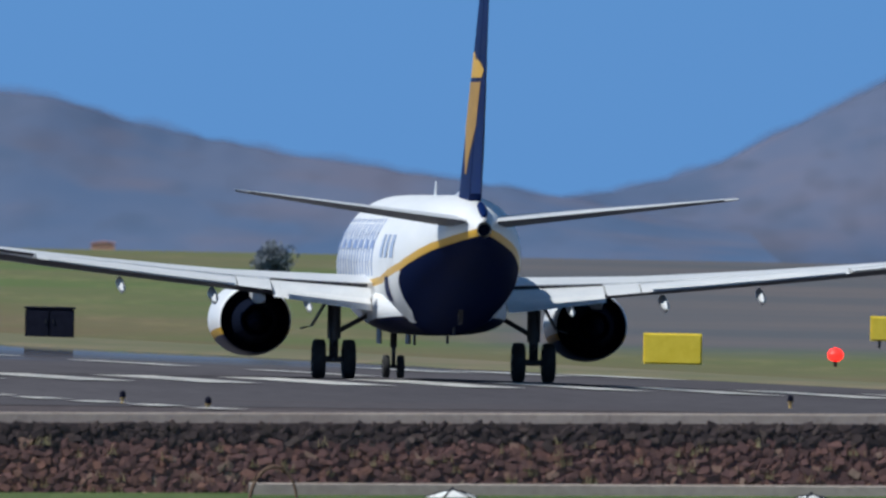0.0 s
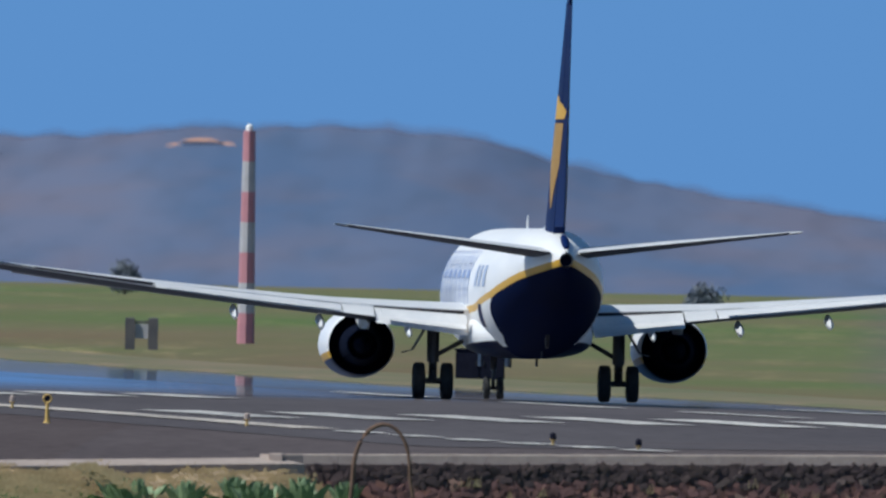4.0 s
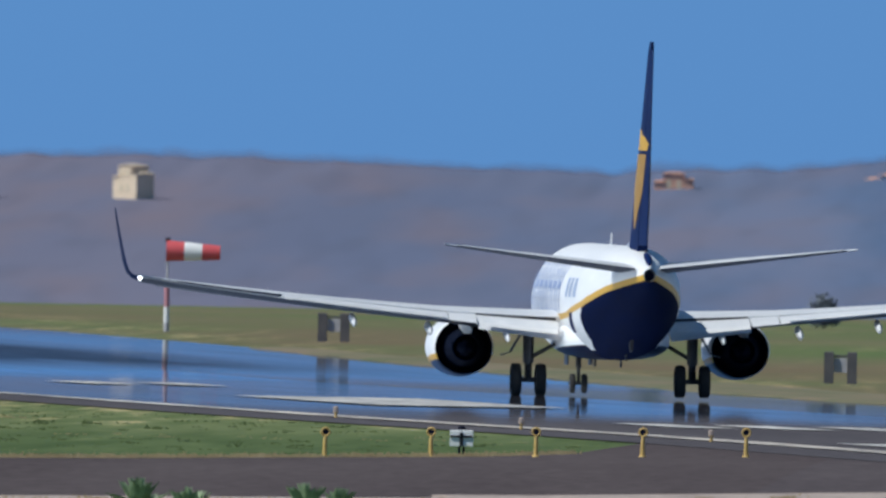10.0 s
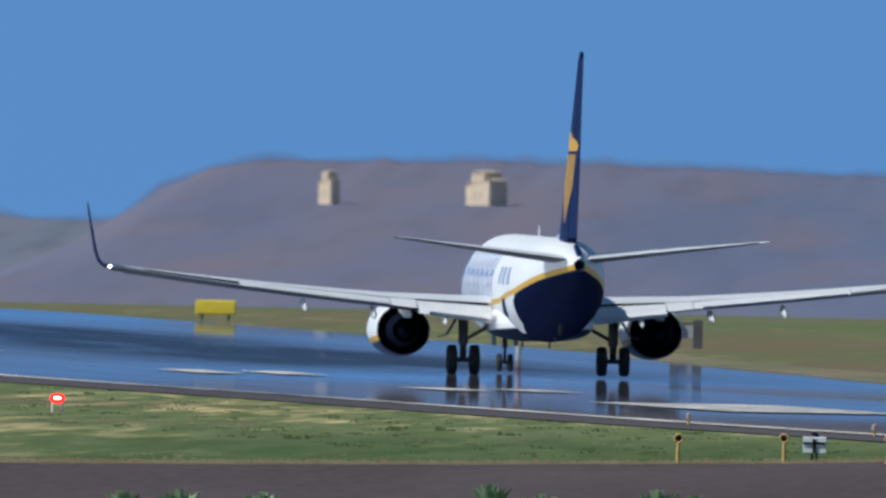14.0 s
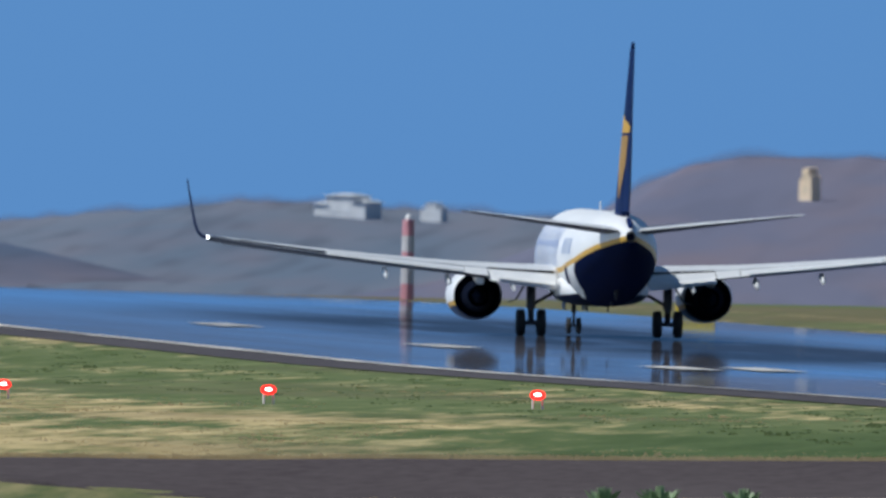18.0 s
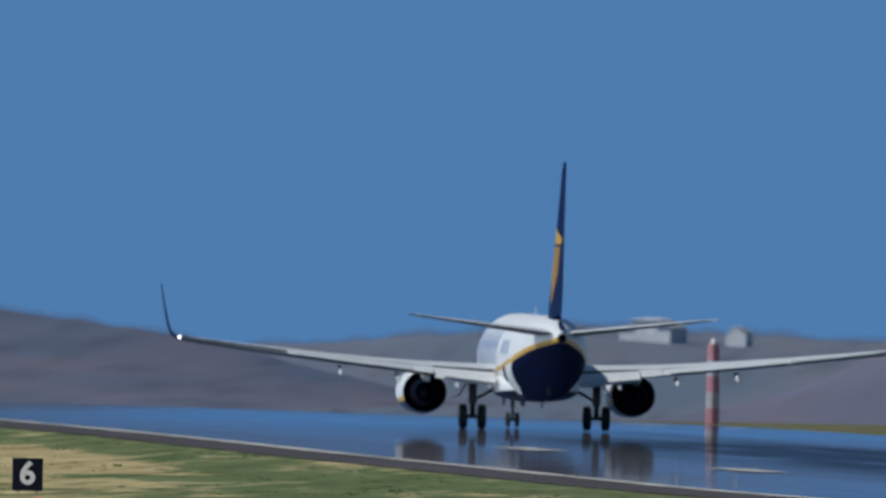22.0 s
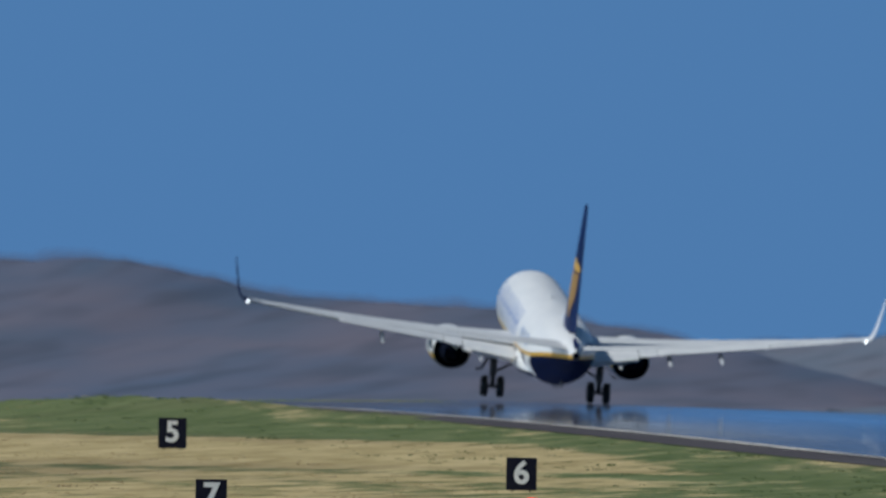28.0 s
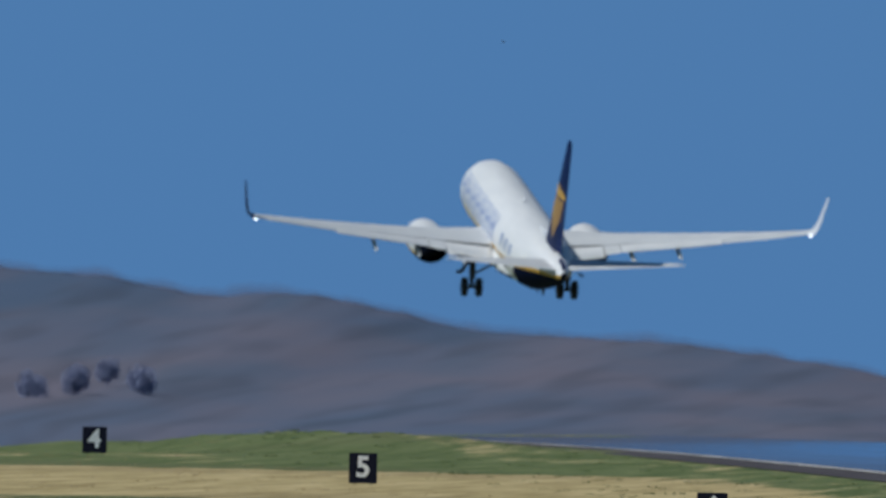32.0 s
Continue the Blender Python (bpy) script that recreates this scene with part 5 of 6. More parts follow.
def red_light():
    ob = thing("red_runway_light", "lit red runway end light on two short legs", "runway light", "red runway lights")
    part("lens", moved(disc(0.185, -0.16, 0.0, 18), Matrix.Translation((0, 0, 0.44)) @ Matrix.Diagonal((1.3, 1, 0.85, 1))), M_REDLAMP, ob, "glowing red lens")
    part("lamp_core", moved(disc(0.066, -0.19, -0.15, 14), Matrix.Translation((0, 0, 0.45)) @ Matrix.Diagonal((1.75, 1, 0.7, 1))), M_REDCORE, ob, "bright lamp core")
    part("hood", moved(disc(0.185, 0.0, 0.14, 18), Matrix.Translation((0, 0, 0.44)) @ Matrix.Diagonal((1.3, 1, 0.85, 1))), M_BLACK, ob, "dark lamp hood")
    part("leg", tube([(-0.15, 0, -0.06), (-0.15, 0, 0.3)], 0.035, 8), M_SIGNW, ob, "pale leg")
    part("leg", tube([(0.15, 0, -0.06), (0.15, 0, 0.3)], 0.035, 8), M_SIGNW, ob, "pale leg")
    return ob


rl = red_light()
for i, (x, y) in enumerate([(-57.6, 1566), (-66.0, 1568), (-74.3, 1570), (-82.8, 1572)]):
    m = pose(x, y, lie(x, y))
    if i == 0:
        rl.matrix_basis = m
    else:
        copy_thing(rl, m)


def digit_geo(text, size):
    cu = bpy.data.curves.new("digit", "FONT")
    cu.body, cu.size, cu.align_x, cu.align_y, cu.extrude, cu.offset = text, size, "CENTER", "CENTER", 0.008, 0.03
    ob = bpy.data.objects.new("digit_source", cu)
    scene.collection.objects.link(ob)
    bpy.context.view_layer.update()
    me = ob.evaluated_get(bpy.context.evaluated_depsgraph_get()).to_mesh()
    geo = [tuple(v.co) for v in me.vertices], [tuple(f.vertices) for f in me.polygons]
    bpy.data.objects.remove(ob)
    return moved(geo, pose(0, 0, 0, 90))


def number_sign(text, x, y, high=1.2):
    ob = thing("number_sign", f"black distance board with a white {text} standing in the grass", "sign", "number signs", at=(x, y, lie(x, y)))
    w = high * 0.44
    part("board", box(-w, w, -0.06, 0.06, 0.06, high, 0.015), M_BLACK, ob, "black board")
    part("digit", moved(digit_geo(text, high * 0.92), Matrix.Translation((0, -0.068, high * 0.535))), M_SIGNW, ob, "white digit")
    part("leg", tube([(-w * 0.6, 0.02, -0.1), (-w * 0.6, 0.02, 0.2)], 0.035, 8), M_DARKMETAL, ob)
    part("leg", tube([(w * 0.6, 0.02, -0.1), (w * 0.6, 0.02, 0.2)], 0.035, 8), M_DARKMETAL, ob)


number_sign("6", -93.3, 1764)
number_sign("5", -121.7, 2035, 1.28)
number_sign("4", -146.2, 2245, 1.22)
number_sign("7", -91.0, 1542, 1.08)


def yellow_sign(az, y, w, h, lift):
    x = az * 0.001 * y
    ob = thing("guidance_sign", "yellow taxiway guidance sign on low legs", "sign", "yellow guidance signs", at=(x, y, lie(x, y)))
    part("panel", box(-w / 2, w / 2, -0.1, 0.1, lift, lift + h, 0.03), M_YELLOW, ob, "yellow panel")
    part("frame", box(-w / 2 - 0.05, w / 2 + 0.05, 0.02, 0.12, lift - 0.03, lift + h + 0.03), M_YELLOW, ob)
    for k in (-0.35, 0.35):
        part("leg", tube([(k * w, 0.05, -0.1), (k * w, 0.05, lift + 0.05)], 0.05, 8), M_DARKMETAL, ob)


yellow_sign(4.56, 1685, 1.85, 0.98, 0.02)
yellow_sign(9.0, 1850, 1.95, 0.85, 0.3)
yellow_sign(-33.7, 2390, 1.8, 0.62, 0.3)

# red lamp and dark cabinet on the far side
x, y = 0.00777 * 1690, 1690
lamp = thing("obstruction_lamp", "small glowing red lamp on a stub post", "lamp", at=(x, y, lie(x, y)))
part("post", tube([(0, 0, -0.1), (0, 0, 0.2)], 0.06, 8), M_DARKMETAL, lamp)
part("globe", tube([(0, 0, 0.18), (0, 0, 0.26), (0, 0, 0.42), (0, 0, 0.56), (0, 0, 0.62)], [0.12, 0.24, 0.28, 0.2, 0.06], 14), M_REDLAMP, lamp, "glowing red globe", True)

x, y = -0.00772 * 1760, 1760
cab = thing("equipment_cabinet", "black equipment cabinet standing on the grass beside the runway", "cabinet", at=(x, y, lie(x, y)))
part("body", box(-0.85, 0.85, -0.5, 0.5, -0.05, 1.12, 0.05), M_BLACK, cab, "black body")
part("lid", box(-0.9, 0.9, -0.55, 0.55, 1.12, 1.2, 0.03), M_BLACK, cab)
for k in (-0.43, 0.43):
    dr = part("door", box(k - 0.38, k + 0.38, -0.53, -0.5, 0.1, 1.05, 0.01), M_BLACK, cab)
    part("handle", box(k + (0.28 if k < 0 else -0.32), k + (0.32 if k < 0 else -0.28), -0.57, -0.53, 0.6, 0.78), M_DARKMETAL, dr)


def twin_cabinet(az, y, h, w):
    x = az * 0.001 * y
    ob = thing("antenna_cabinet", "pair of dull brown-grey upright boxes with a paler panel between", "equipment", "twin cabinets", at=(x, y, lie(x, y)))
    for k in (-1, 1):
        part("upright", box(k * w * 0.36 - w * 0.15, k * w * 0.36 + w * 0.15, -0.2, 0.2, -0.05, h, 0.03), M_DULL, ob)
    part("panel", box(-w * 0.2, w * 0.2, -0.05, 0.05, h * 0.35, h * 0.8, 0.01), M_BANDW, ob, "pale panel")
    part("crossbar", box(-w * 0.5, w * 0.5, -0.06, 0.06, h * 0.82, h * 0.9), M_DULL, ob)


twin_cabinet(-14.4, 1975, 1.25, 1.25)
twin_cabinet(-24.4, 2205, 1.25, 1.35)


def striped_mast(az, y, h, bands, w0, w1, topped):
    x = az * 0.001 * y
    ob = thing("lattice_mast", "tall red and white banded mast beside the runway", "mast", "banded masts", at=(x, y, lie(x, y)))
    for k in range(bands):
        a, b = k / bands, (k + 1) / bands
        col = M_MASTRED if (bands - k) % 2 == 1 else M_BANDW
        ra, rb = w0 + (w1 - w0) * a, w0 + (w1 - w0) * b
        part("mast_band", tube([(0, 0, a * h), (0, 0, b * h)], [ra * 1.15, rb * 1.15], 8), col, ob, "red band" if col is M_MASTRED else "white band")
    if topped:
        part("top_lamp", tube([(0, 0, h), (0, 0, h + 0.2), (0, 0, h + 0.3)], [0.15, 0.15, 0.04], 10), M_SIGNW, ob, "pale lamp on top")


striped_mast(-12.35, 2030, 8.5, 7, 0.31, 0.21, True)
striped_mast(-39.4, 2600, 4.1, 5, 0.3, 0.26, True)

# windsock
x, y = -0.0276 * 2270 + 0.97, 2270
ws = thing("windsock", "red and white windsock blown out level on a slim grey pole", "windsock", at=(x, y, lie(x, y)))
for za, zb, r, col in ((0.0, 0.4, 0.13, M_BANDW), (0.4, 1.1, 0.13, M_CLOTHW), (1.1, 2.05, 0.13, M_MASTRED), (2.05, 3.1, 0.05, M_BANDW), (3.1, 4.05, 0.045, M_BANDW)):
    part("pole_section", tube([(-1.2, 0, za), (-1.2, 0, zb)], r, 10), col, ws, "hazed red pole band" if col is M_MASTRED else "")
part("swivel", tube([(-1.2, 0, 4.0), (-1.2, 0, 4.2)], 0.12, 8), M_DARKMETAL, ws)
for k in range(3):
    xa, xb = -1.25 + k * 0.8, -1.25 + (k + 1) * 0.8
    ra, rb = 0.48 - 0.05 * k, 0.48 - 0.05 * (k + 1)
    part("sock_band", tube([(xa, 0, 3.62 - 0.02 * k), (xb, 0, 3.60 - 0.02 * k)], [ra, rb], 14, False), M_RED if k % 2 == 0 else M_CLOTHW, ws, "red cloth band" if k % 2 == 0 else "white cloth band", True)


def house(az, el, y, w, h, roof, walls, label, storeys=1, turn=0.0):
    """A main block under a hipped roof between two lower wings."""
    pane = M_GREYW if walls is M_WALLW else M_SHUTTER
    x, y, z = sight(az, el, y)
    ob = thing("house", label, "building", "houses on the ridge", at=(x, y, z), turn=turn)
    d = w * 0.4
    blocks = ((-0.27, 0.27, 1.0), (-0.5, -0.27, 0.62), (0.27, 0.5, 0.74))
    for a, b, k in blocks:
        x0, x1, top = a * w, b * w, h * k
        part("wall", box(x0, x1, -d, d, -1.5, top), walls, ob)
        xm, over = (x0 + x1) / 2, 0.05 * w
        part("roof", loft([[(x0 - over, -d - over, top), (x1 + over, -d - over, top), (x1 + over, d + over, top), (x0 - over, d + over, top)],
                           [(xm - (x1 - x0) * 0.2, -d * 0.2, top + w * 0.05), (xm + (x1 - x0) * 0.2, -d * 0.2, top + w * 0.05), (xm + (x1 - x0) * 0.2, d * 0.2, top + w * 0.05), (xm - (x1 - x0) * 0.2, d * 0.2, top + w * 0.05)]], True, True), roof, ob)
    for s in range(storeys):
        for cx in (-0.13 * w, 0.13 * w):
            z0 = h * (s + 0.3) / storeys
            wd = part("window", box(cx - w * 0.05, cx + w * 0.05, -d - 0.02, -d + 0.02, z0, z0 + h * 0.4 / storeys), pane, ob)
            part("sill", box(cx - w * 0.07, cx + w * 0.07, -d - 0.06, -d, z0 - 0.06, z0), walls, wd)


house(-28.4, 2.0, 3935, 2.5, 2.3, M_CREAM, M_CREAM, "cream two-storey house on the ridge", 2, -42.0)
house(-31.5, 1.98, 3935, 1.3, 2.2, M_CREAM, M_CREAM, "narrow cream house on the ridge", 2, -42.0)
house(-17.75, 2.2, 4000, 3.1, 1.7, M_TILE, M_TILE, "low house with an orange clay roof")
house(-6.7, -0.08, 3640, 1.7, 0.25, M_ROOFRED, M_TILE, "low red-roofed shed at the foot of the ridge")
house(-13.3, 2.4, 4010, 5.2, 1.1, M_TILE, M_WALLW, "low pale house with a clay roof")
house(-40.6, 1.38, 4600, 5.0, 2.0, M_WALLW, M_WALLW, "long white flat-roofed building", 1, -20.0)
house(-38.9, 1.4, 4600, 2.0, 1.4, M_WALLW, M_WALLW, "small white flat-roofed building", 1, -20.0)


# ---- plants ----
def leaf_clump(centre, size, n, rnd, leaf):
    v, f = [], []
    for k in range(n):
        p = Vector((rnd.gauss(0, 1), rnd.gauss(0, 1), rnd.gauss(0, 1)))
        p = Vector(centre) + p.normalized() * (rnd.random() ** 0.4) * size
        a = Vector((rnd.gauss(0, 1), rnd.gauss(0, 1), rnd.gauss(0, 1))).normalized() * leaf
        b = a.cross(Vector((rnd.gauss(0, 1), rnd.gauss(0, 1), rnd.gauss(0, 1)))).normalized() * leaf * 0.5
        i = len(v)
        v += [tuple(p - a), tuple(p + b), tuple(p + a), tuple(p - b)]
        f.append((i, i + 1, i + 2, i + 3))
    return v, f


def shrub(az, el, y, w, h, label, seed):
    rnd = random.Random(seed)
    x, y, z = sight(az, el, y)
    ob = thing("tree", label, "tree", "trees on the airfield's far side", at=(x, y, z))
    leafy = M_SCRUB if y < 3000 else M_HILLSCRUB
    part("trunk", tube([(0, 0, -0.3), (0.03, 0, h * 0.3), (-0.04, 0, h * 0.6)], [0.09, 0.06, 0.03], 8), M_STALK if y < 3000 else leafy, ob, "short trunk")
    for k in range(4):
        a = rnd.uniform(0, 6.28)
        part("limb", tube([(0, 0, h * 0.25), (0.3 * w * math.cos(a), 0.3 * w * math.sin(a), h * rnd.uniform(0.5, 0.8))], [0.06, 0.02], 6), leafy, ob)
    cl = [leaf_clump((rnd.uniform(-0.3, 0.3) * w, rnd.uniform(-0.3, 0.3) * w, h * rnd.uniform(0.08, 0.75)), w * rnd.uniform(0.24, 0.4), 170, rnd, 0.1) for _ in range(14)]
    part("crown", joined(*cl), leafy, ob, "dark uneven crown")


shrub(-3.3, -0.5, 2330, 1.7, 1.2, "dark round tree on the far grass", 3)
shrub(-14.75, -0.2, 2430, 1.5, 1.1, "dark low bush on the far grass", 4)
shrub(-18.2, -0.35, 2370, 1.5, 1.1, "dark low bush on the far grass", 5)
shrub(-66.4, 0.55, 3443, 2.0, 1.7, "dark round bush on the hillside", 6)
shrub(-65.5, 0.62, 3452, 1.9, 1.7, "dark round bush on the hillside", 7)
shrub(-64.9, 0.85, 3481, 1.6, 1.4, "dark round bush on the hillside", 8)
shrub(-64.2, 0.72, 3465, 2.0, 1.7, "dark round bush on the hillside", 9)


def agave_leaf(length, droop, wide):
    secs = []
    for t in (0, 0.2, 0.45, 0.7, 0.88, 1.0):
        w = wide * (0.55 + 1.1 * t - 1.65 * t * t) if t < 1 else 0.004
        w = max(w, 0.004)
        y = length * t * math.cos(droop * t)
        z = length * (t * 0.75 - droop * t * t)
        secs.append([(-w, y * 0.75, z + w * 0.5), (0, y * 0.75, z), (w, y * 0.75, z + w * 0.5), (0, y * 0.75 - 0.0, z - w * 0.45 - 0.004)])
    return loft(secs, True, True)


def agave(name_seed, hgt):
    rnd = random.Random(name_seed)
    ob = thing("agave", "green agave rosette with pointed leaves in dry grass", "plant", "agaves along the kerb")
    shapes = [mesh_of("leaf", agave_leaf(hgt * s, d, hgt * 0.165), M_AGAVE, True) for s, d in ((0.72, 0.0), (0.78, 0.02), (0.78, 0.05), (0.72, 0.1))]
    for k in range(46):
        tier = k % 4
        lf = new("leaf", shapes[tier])
        lf.parent = ob
        lf.matrix_basis = pose(0, 0, 0.32 + 0.02 * (3 - tier), {0: 42, 1: 14, 2: -14, 3: -45}[tier] * rnd.uniform(0.7, 1.2), 0, k * 137.5 + rnd.uniform(-14, 14))
    return ob


def on_bank(x, y):
    return bank_z(x, (kerb_y(x) - 0.35 - y) / 10.0)


# bearing from the start of the shot, height of the tip (thousandths)
AGAVES = [(-10.3, -3.98), (-11.15, -3.92), (-12.04, -4.02), (-12.51, -3.92), (-13.45, -4.02), (-14.4, -4.01), (-14.8, -3.97), (-17.69, -4.03), (-18.14, -3.86), (-18.97, -3.92), (-20.53, -3.93), (-21.3, -4.0),
          (-24.2, -3.7), (-24.9, -3.62), (-27.2, -3.74), (-28.2, -3.57), (-32.7, -3.81), (-34.34, -3.79), (-35.45, -3.83)]
first = {}
for i, (az, tip) in enumerate(AGAVES):
    y = kerb_y(az * 1.19) - 11.0 - (i % 3) * 1.2
    x = az * 0.001 * y
    top = EYE[2] + tip * 0.001 * y
    foot = min(top - 0.8, on_bank(x, y) if -21.8 < x < -13.2 else lie(x, y))
    hgt = top - foot
    key = i % 3
    if key not in first:
        first[key] = (agave(20 + key, 0.62), 0.62)
        ob = first[key][0]
        ob.matrix_basis = pose(x, y, foot) @ Matrix.Diagonal((1.3 * hgt / 0.84, 1.3 * hgt / 0.84, hgt / 0.84, 1))
    else:
        cp = copy_thing(first[key][0], pose(x, y, foot, 0, 0, i * 61.0))
        cp.scale = (1.3 * hgt / 0.84, 1.3 * hgt / 0.84, hgt / 0.84)

# bent dry stalk in front of the wall
stalk = []
for t in np.linspace(0, 1, 15):
    a = math.pi * (1.0 - t)
    stalk.append((0.70 * math.cos(a) + 0.02 * math.sin(5 * t), 0, 1.36 * math.sin(a) ** 0.75 - 0.1 * (1 - t)))
stalk.append((0.78, 0, -0.5))
stalk.insert(0, (-0.78, 0, -1.0))
x, y, z = sight(-9.62, -3.9, 1222)
bent = thing("bent_stalk", "dry brown plant stalk bent over into an arch", "dry stalk", "bent stalks", at=(x, y, z))
part("stem", tube(stalk, [0.055] * 3 + [0.05] * 6 + [0.04] * (len(stalk) - 9), 8), M_STALK, bent, "dry brown stem", True)
x, y, z = sight(-3.247, -4.322, 1222)
low = copy_thing(bent, pose(x, y, z - 1.18, 0, 0, 8))
low.scale = (0.86, 0.86, 0.86)


def parasol(az, el, y):
    x, y, z = sight(az, el, y)
    ob = thing("parasol", "white cloth parasol with dark ribs below the wall", "parasol", "white parasols", at=(x, y, z))
    n = 12
    rings_ = [[(r * math.cos(t), r * math.sin(t), zz) for t in np.linspace(0, 2 * math.pi, n, False)] for r, zz in ((0.02, 0.0), (0.3, -0.06), (0.7, -0.2), (1.1, -0.42), (1.1, -0.46))]
    part("canopy", loft(rings_, True, False), M_CLOTHW, ob, "white cloth canopy")
    for k in range(6):
        t = 2 * math.pi * k / 6 + 0.2
        part("rib", tube([(0, 0, 0.012), (0.3 * math.cos(t), 0.3 * math.sin(t), -0.045), (0.7 * math.cos(t), 0.7 * math.sin(t), -0.18), (1.1 * math.cos(t), 1.1 * math.sin(t), -0.41)], 0.018, 6), M_BLACK, ob)
    part("finial", tube([(0, 0, 0), (0, 0, 0.08)], [0.05, 0.02], 8), M_BLACK, ob)
    part("pole", tube([(0, 0, -1.6), (0, 0, 0)], 0.03, 8), M_DARKMETAL, ob)


parasol(0.28, -4.76, 1225)
parasol(7.35, -4.72, 1225)

# grass tufts: blades in loose clumps
def tufts(name, material, count, seed, place, tall, label, over=None):
    rnd = random.Random(seed)
    v, f = [], []
    for _ in range(count):
        got = place(rnd)
        if got is None:
            continue
        x, y, k = got
        z = (lie(x, y) if over is None else over(x, y)) - 0.02
        for b in range(7):
            a = rnd.uniform(0, 6.283)
            r = rnd.uniform(0.0, 0.4) * k
            h = tall * k * rnd.uniform(0.5, 1.1)
            bx, by = x + r * math.cos(a), y + r * math.sin(a)
            w = 0.06 * k
            i = len(v)
            lean = rnd.uniform(-0.12, 0.12)
            v += [(bx - w, by, z), (bx + w, by, z), (bx, by + w, z), (bx + lean, by, z + h)]
            f += [(i, i + 1, i + 3), (i + 1, i + 2, i + 3), (i + 2, i, i + 3)]
    solo(name, (v, f), material, label, "grass", kind="stuff")


def in_verge(x, y):
    u = across(x, y)
    return u < -28.6 and y > far_y(x) + 1.0 if x < -26.9 else False


def verge_place(green):
    def place(rnd):
        y = 1270 + 1350 * rnd.random() ** 1.3
        x = rnd.uniform(-0.07, -0.017) * y
        if not in_verge(x, y):
            return None
        u = across(x, y)
        n0 = noise.noise((x * 0.09, y * 0.02, 3.0)) + (0.35 if u > -52 else -0.15)
        if (n0 > 0) != green or (green and u < -50) or (not green and x > -55 and y < 1480 and rnd.random() < 0.7):
            return None
        return x, y, rnd.uniform(0.5, 1.0) * (1.0 if rnd.random() < 0.97 else 1.8)
    return place


tufts("verge_grass", M_GREEN, 5000, 41, verge_place(True), 0.09, "green grass tufts on the verge")
tufts("verge_straw", M_STRAW, 13000, 42, verge_place(False), 0.065, "dry straw tufts on the verge")


def kerb_place(rnd):
    x = rnd.uniform(-49, -15)
    return x, kerb_y(x) - rnd.uniform(0.8, 14), rnd.uniform(0.5, 1.2)


tufts("kerb_straw", M_STRAW, 3500, 43, kerb_place, 0.14, "dry grass below the kerb")


def bank_place(rnd):
    x = rnd.uniform(-21.5, -13.2)
    return x, kerb_y(x) - 0.6 - 9.0 * rnd.random(), rnd.uniform(0.4, 1.0)


tufts("bank_straw", M_STRAW, 1500, 45, bank_place, 0.13, "dry straw grass on the earth bank", on_bank)


def lip_place(rnd):
    x = rnd.uniform(-60, -27.0)
    return x, far_y(x) + rnd.uniform(0.0, 2.5), rnd.uniform(0.4, 0.9)


tufts("lip_straw", M_STRAW, 1200, 44, lip_place, 0.2, "dry grass fringe along the taxiway")

# dry weeds rooted in the wall's joints
rnd = random.Random(77)
v, f = [], []
for _ in range(130):
    p = W0 + WD * rnd.uniform(0.3, WL - 1) + WN * 0.5
    z = wall_top(p) - rnd.uniform(0.5, 2.0)
    for b in range(5):
        h, w, lean = rnd.uniform(0.1, 0.32), rnd.uniform(0.008, 0.02), rnd.uniform(-0.1, 0.1)
        x0, i = p.x + rnd.uniform(-0.12, 0.12), len(v)
        v += [(x0 - w, p.y, z), (x0 + w, p.y, z), (x0, p.y + 0.03, z), (x0 + lean, p.y - 0.03, z + h)]
        f += [(i, i + 1, i + 3), (i + 1, i + 2, i + 3), (i + 2, i, i + 3)]
solo("wall_weeds", (v, f), M_STRAW, "dry weeds growing out of the stone wall", "grass", kind="stuff")

# bird, high over the field
bird = thing("bird", "small dark bird gliding over the airfield", "bird", at=(-100, 2500, 30))
BS = 0.45
part("body", loft([ring_xz(y, 0, 0, r, r * 0.9, 10) for y, r in [(p * BS, q * BS) for p, q in ((0.17, 0.01), (0.13, 0.035), (0.05, 0.055), (-0.05, 0.05), (-0.14, 0.025), (-0.24, 0.03), (-0.26, 0.01))]], True, True), M_BIRD, bird, "dark body", True)
for side in (-1, 1):
    part("wing", loft([[(side * x, y0, z), (side * x, (y0 + y1) / 2, z + 0.012), (side * x, y1, z), (side * x, (y0 + y1) / 2, z - 0.008)] for x, y0, y1, z in [[BS * q for q in w] for w in ((0.03, 0.09, -0.06, 0.02), (0.16, 0.12, -0.03, 0.07), (0.34, 0.02, -0.05, 0.05), (0.42, -0.07, -0.08, 0.02))]], True, True), M_BIRD, bird, "dark wing")

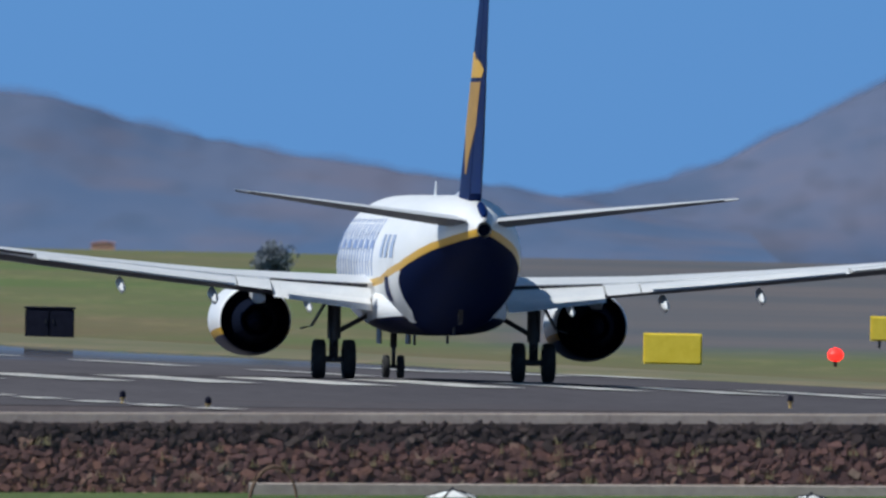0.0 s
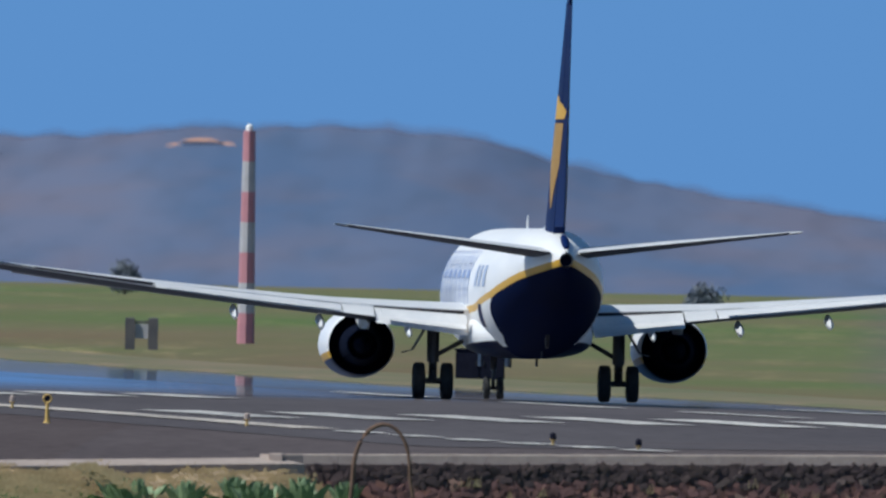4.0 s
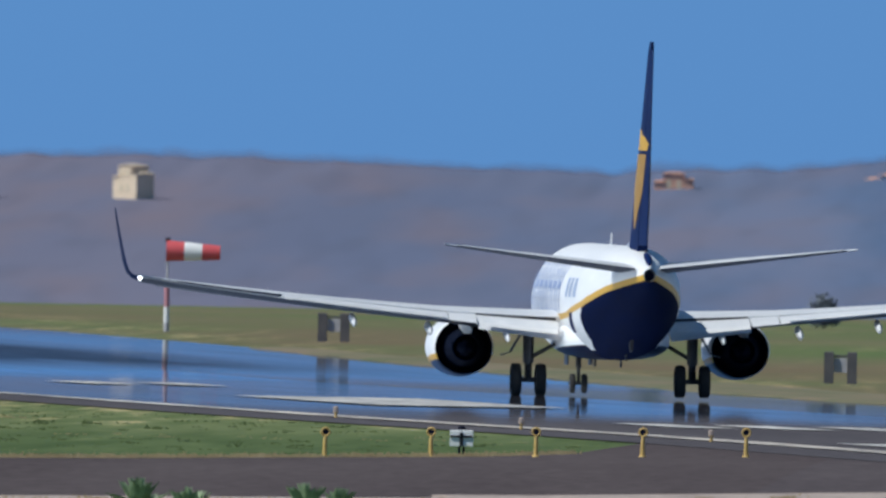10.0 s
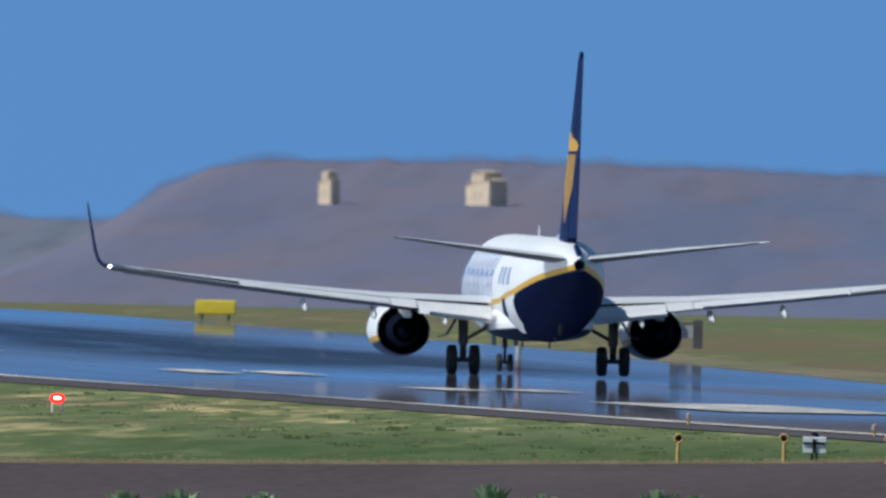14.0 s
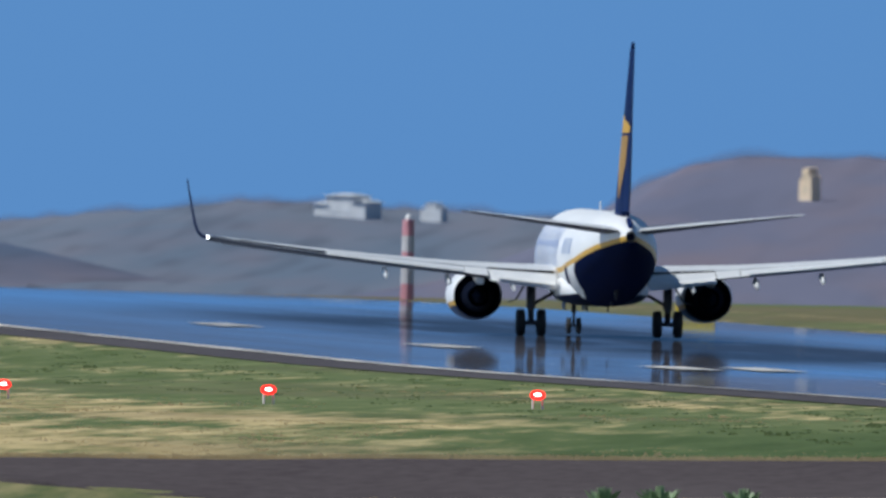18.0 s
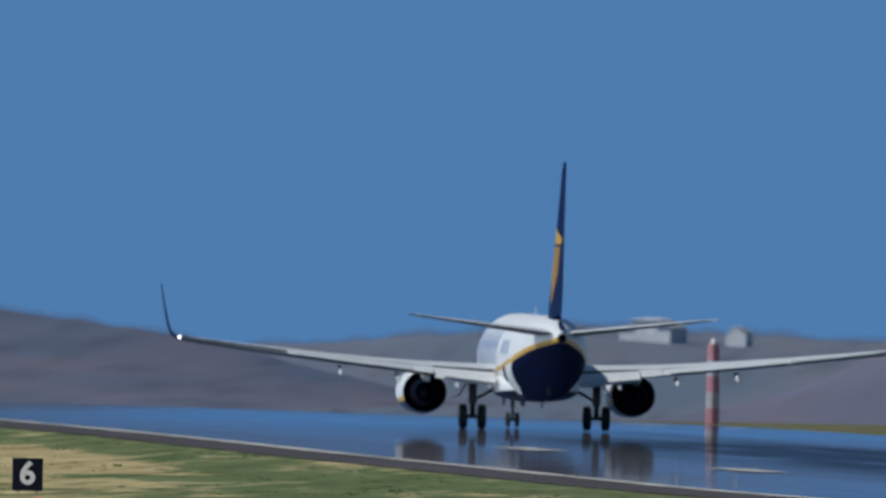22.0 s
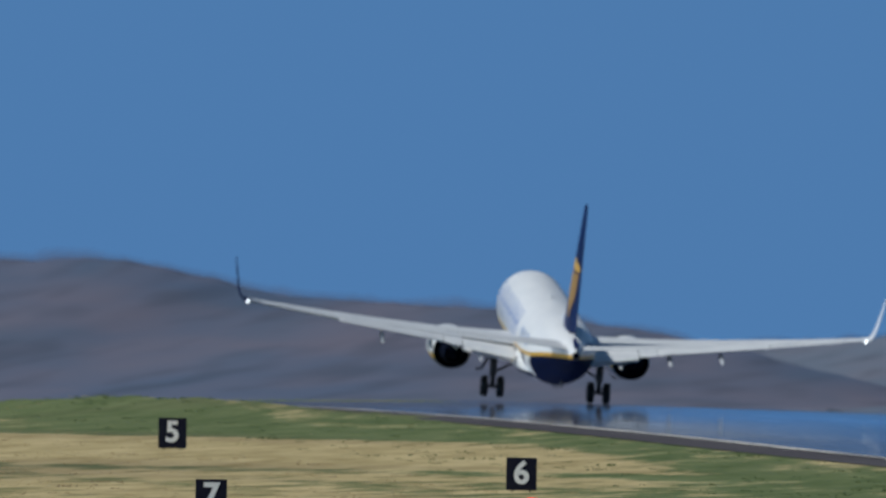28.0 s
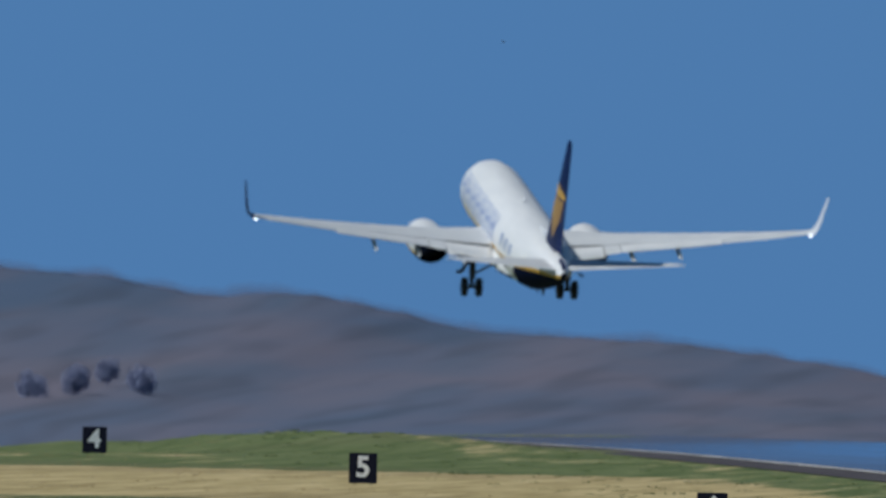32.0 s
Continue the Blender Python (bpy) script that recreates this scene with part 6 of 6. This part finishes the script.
AIRCRAFT_ROWS = [
    # aircraft rows
    (0, pose(-0.211, 1449.40, 4.711, 0.00, -0.05, 4.26)),
    (0.5, pose(-1.237, 1462.24, 4.737, 0.00, -0.05, 4.35)),
    (1, pose(-2.444, 1475.36, 4.761, 0.00, -0.05, 4.40)),
    (1.5, pose(-3.672, 1488.78, 4.784, 0.00, -0.05, 4.31)),
    (2, pose(-5.065, 1502.49, 4.802, 0.00, -0.06, 4.19)),
    (2.5, pose(-6.369, 1516.49, 4.823, 0.00, -0.05, 4.07)),
    (3, pose(-7.824, 1530.80, 4.846, 0.00, -0.06, 4.04)),
    (3.5, pose(-9.204, 1545.41, 4.870, 0.00, -0.05, 4.03)),
    (5.5, pose(-15.548, 1606.99, 4.991, 0.00, -0.06, 4.34)),
    (6, pose(-17.313, 1623.19, 5.026, 0.00, -0.06, 4.44)),
    (6.5, pose(-19.085, 1639.72, 5.062, 0.00, -0.03, 4.56)),
    (7, pose(-21.046, 1656.58, 5.099, 0.00, -0.02, 4.62)),
    (7.5, pose(-22.908, 1673.77, 5.138, 0.06, -0.07, 4.59)),
    (8, pose(-25.023, 1691.30, 5.178, 0.12, -0.11, 4.59)),
    (8.5, pose(-26.995, 1709.18, 5.217, 0.19, -0.17, 4.66)),
    (9, pose(-29.138, 1727.41, 5.257, 0.25, -0.22, 4.82)),
    (9.5, pose(-31.211, 1745.99, 5.295, 0.28, -0.26, 5.00)),
    (10, pose(-33.416, 1764.92, 5.334, 0.30, -0.32, 5.17)),
    (10.5, pose(-35.560, 1784.21, 5.373, 0.33, -0.30, 5.35)),
    (11, pose(-37.923, 1803.87, 5.414, 0.35, -0.28, 5.63)),
    (11.5, pose(-40.229, 1823.90, 5.458, 0.38, -0.27, 5.80)),
    (12, pose(-42.690, 1844.29, 5.504, 0.40, -0.25, 5.92)),
    (12.5, pose(-45.033, 1865.06, 5.559, 0.40, -0.26, 6.07)),
    (13, pose(-47.651, 1886.21, 5.625, 0.40, -0.26, 6.21)),
    (13.5, pose(-50.184, 1907.74, 5.703, 0.40, -0.27, 6.26)),
    (15.5, pose(-60.787, 1997.78, 6.106, 0.40, -0.28, 6.26)),
    (16, pose(-63.625, 2021.29, 6.211, 0.40, -0.29, 6.17)),
    (16.5, pose(-66.453, 2045.20, 6.316, 0.40, -0.29, 6.16)),
    (17, pose(-69.472, 2069.52, 6.425, 0.40, -0.30, 6.13)),
    (17.5, pose(-72.322, 2094.26, 6.539, 0.40, -0.27, 6.05)),
    (18, pose(-75.450, 2119.41, 6.660, 0.40, -0.25, 5.97)),
    (18.5, pose(-78.413, 2144.98, 6.787, 0.40, -0.22, 5.94)),
    (19, pose(-81.384, 2170.99, 6.916, 0.40, -0.20, 6.30)),
    (19.5, pose(-84.082, 2197.42, 7.039, 0.40, -0.17, 6.75)),
    (20, pose(-87.160, 2224.28, 7.155, 0.40, -0.15, 7.03)),
    (20.5, pose(-90.533, 2251.58, 7.266, 0.39, -0.11, 7.12)),
    (21, pose(-93.884, 2279.32, 7.377, 0.39, -0.07, 6.88)),
    (21.5, pose(-97.782, 2307.51, 7.490, 0.38, -0.04, 6.38)),
    (22, pose(-100.243, 2336.15, 7.607, 0.38, 0.00, 6.20)),
    (22.5, pose(-103.732, 2365.23, 7.725, 0.37, 0.00, 6.06)),
    (23, pose(-107.378, 2394.78, 7.839, 0.36, 0.00, 5.42)),
    (23.5, pose(-110.854, 2424.79, 7.946, 0.36, 0.00, 5.07)),
    (24, pose(-114.532, 2455.26, 8.046, 0.35, 0.00, 5.02)),
    (24.5, pose(-118.054, 2486.19, 8.133, 0.60, 0.00, 5.02)),
    (25, pose(-121.737, 2517.61, 8.207, 1.20, 0.00, 5.20)),
    (25.5, pose(-125.193, 2549.49, 8.267, 2.20, 0.00, 5.65)),
    (26, pose(-128.851, 2581.86, 8.314, 3.20, 0.00, 6.15)),
    (26.5, pose(-132.269, 2614.71, 8.346, 4.40, 0.00, 6.60)),
    (28.5, pose(-145.581, 2751.03, 8.790, 7.70, 3.00, 8.40)),
    (29, pose(-148.397, 2786.36, 8.575, 8.60, -2.20, 9.00)),
    (29.5, pose(-151.472, 2822.19, 9.326, 8.75, -4.80, 9.60)),
    (30, pose(-155.229, 2858.54, 10.418, 8.90, -4.60, 10.20)),
    (30.5, pose(-159.047, 2895.40, 11.802, 9.05, -2.50, 10.45)),
    (31, pose(-163.132, 2932.78, 13.398, 9.20, -0.30, 10.70)),
    (31.5, pose(-167.120, 2970.69, 15.075, 10.00, 0.60, 10.95)),
    (32, pose(-170.877, 3009.12, 16.887, 10.80, 0.60, 11.20)),
    # end aircraft rows
]


def motions():
    walk(jet, AIRCRAFT_ROWS)
    # the struts extend and the wings bend up as the weight comes off
    for side in (-1, 1):
        walk(GEARS[side], [(t, pose(side * 2.86, 0, -d)) for t, d in ((0, 0.0), (26.0, 0.0), (28.5, 0.3), (29.5, 0.45), (32, 0.45))])
        root = Matrix.Translation((side * 1.8, 0, 2.3))
        walk(WINGS[side], [(t, root @ pose(0, 0, 0, 0, -side * a, 0) @ root.inverted()) for t, a in ((0, 0.0), (22.0, 0.2), (24.0, 0.5), (26.5, 1.8), (28.5, 2.5), (32, 2.75))])
    spots = ((0, 60.0, 40.0), (28, -20.0, 26.0), (30, -42.0, 11.0), (31, -49.76, 6.182), (31.5, -53.49, 7.233), (32, -57.2, 7.684))
    walk(bird, [(t, pose(*sight(az, el, 2500), 0, 6 if t == 31.5 else -5, 90)) for t, az, el in spots])


motions()
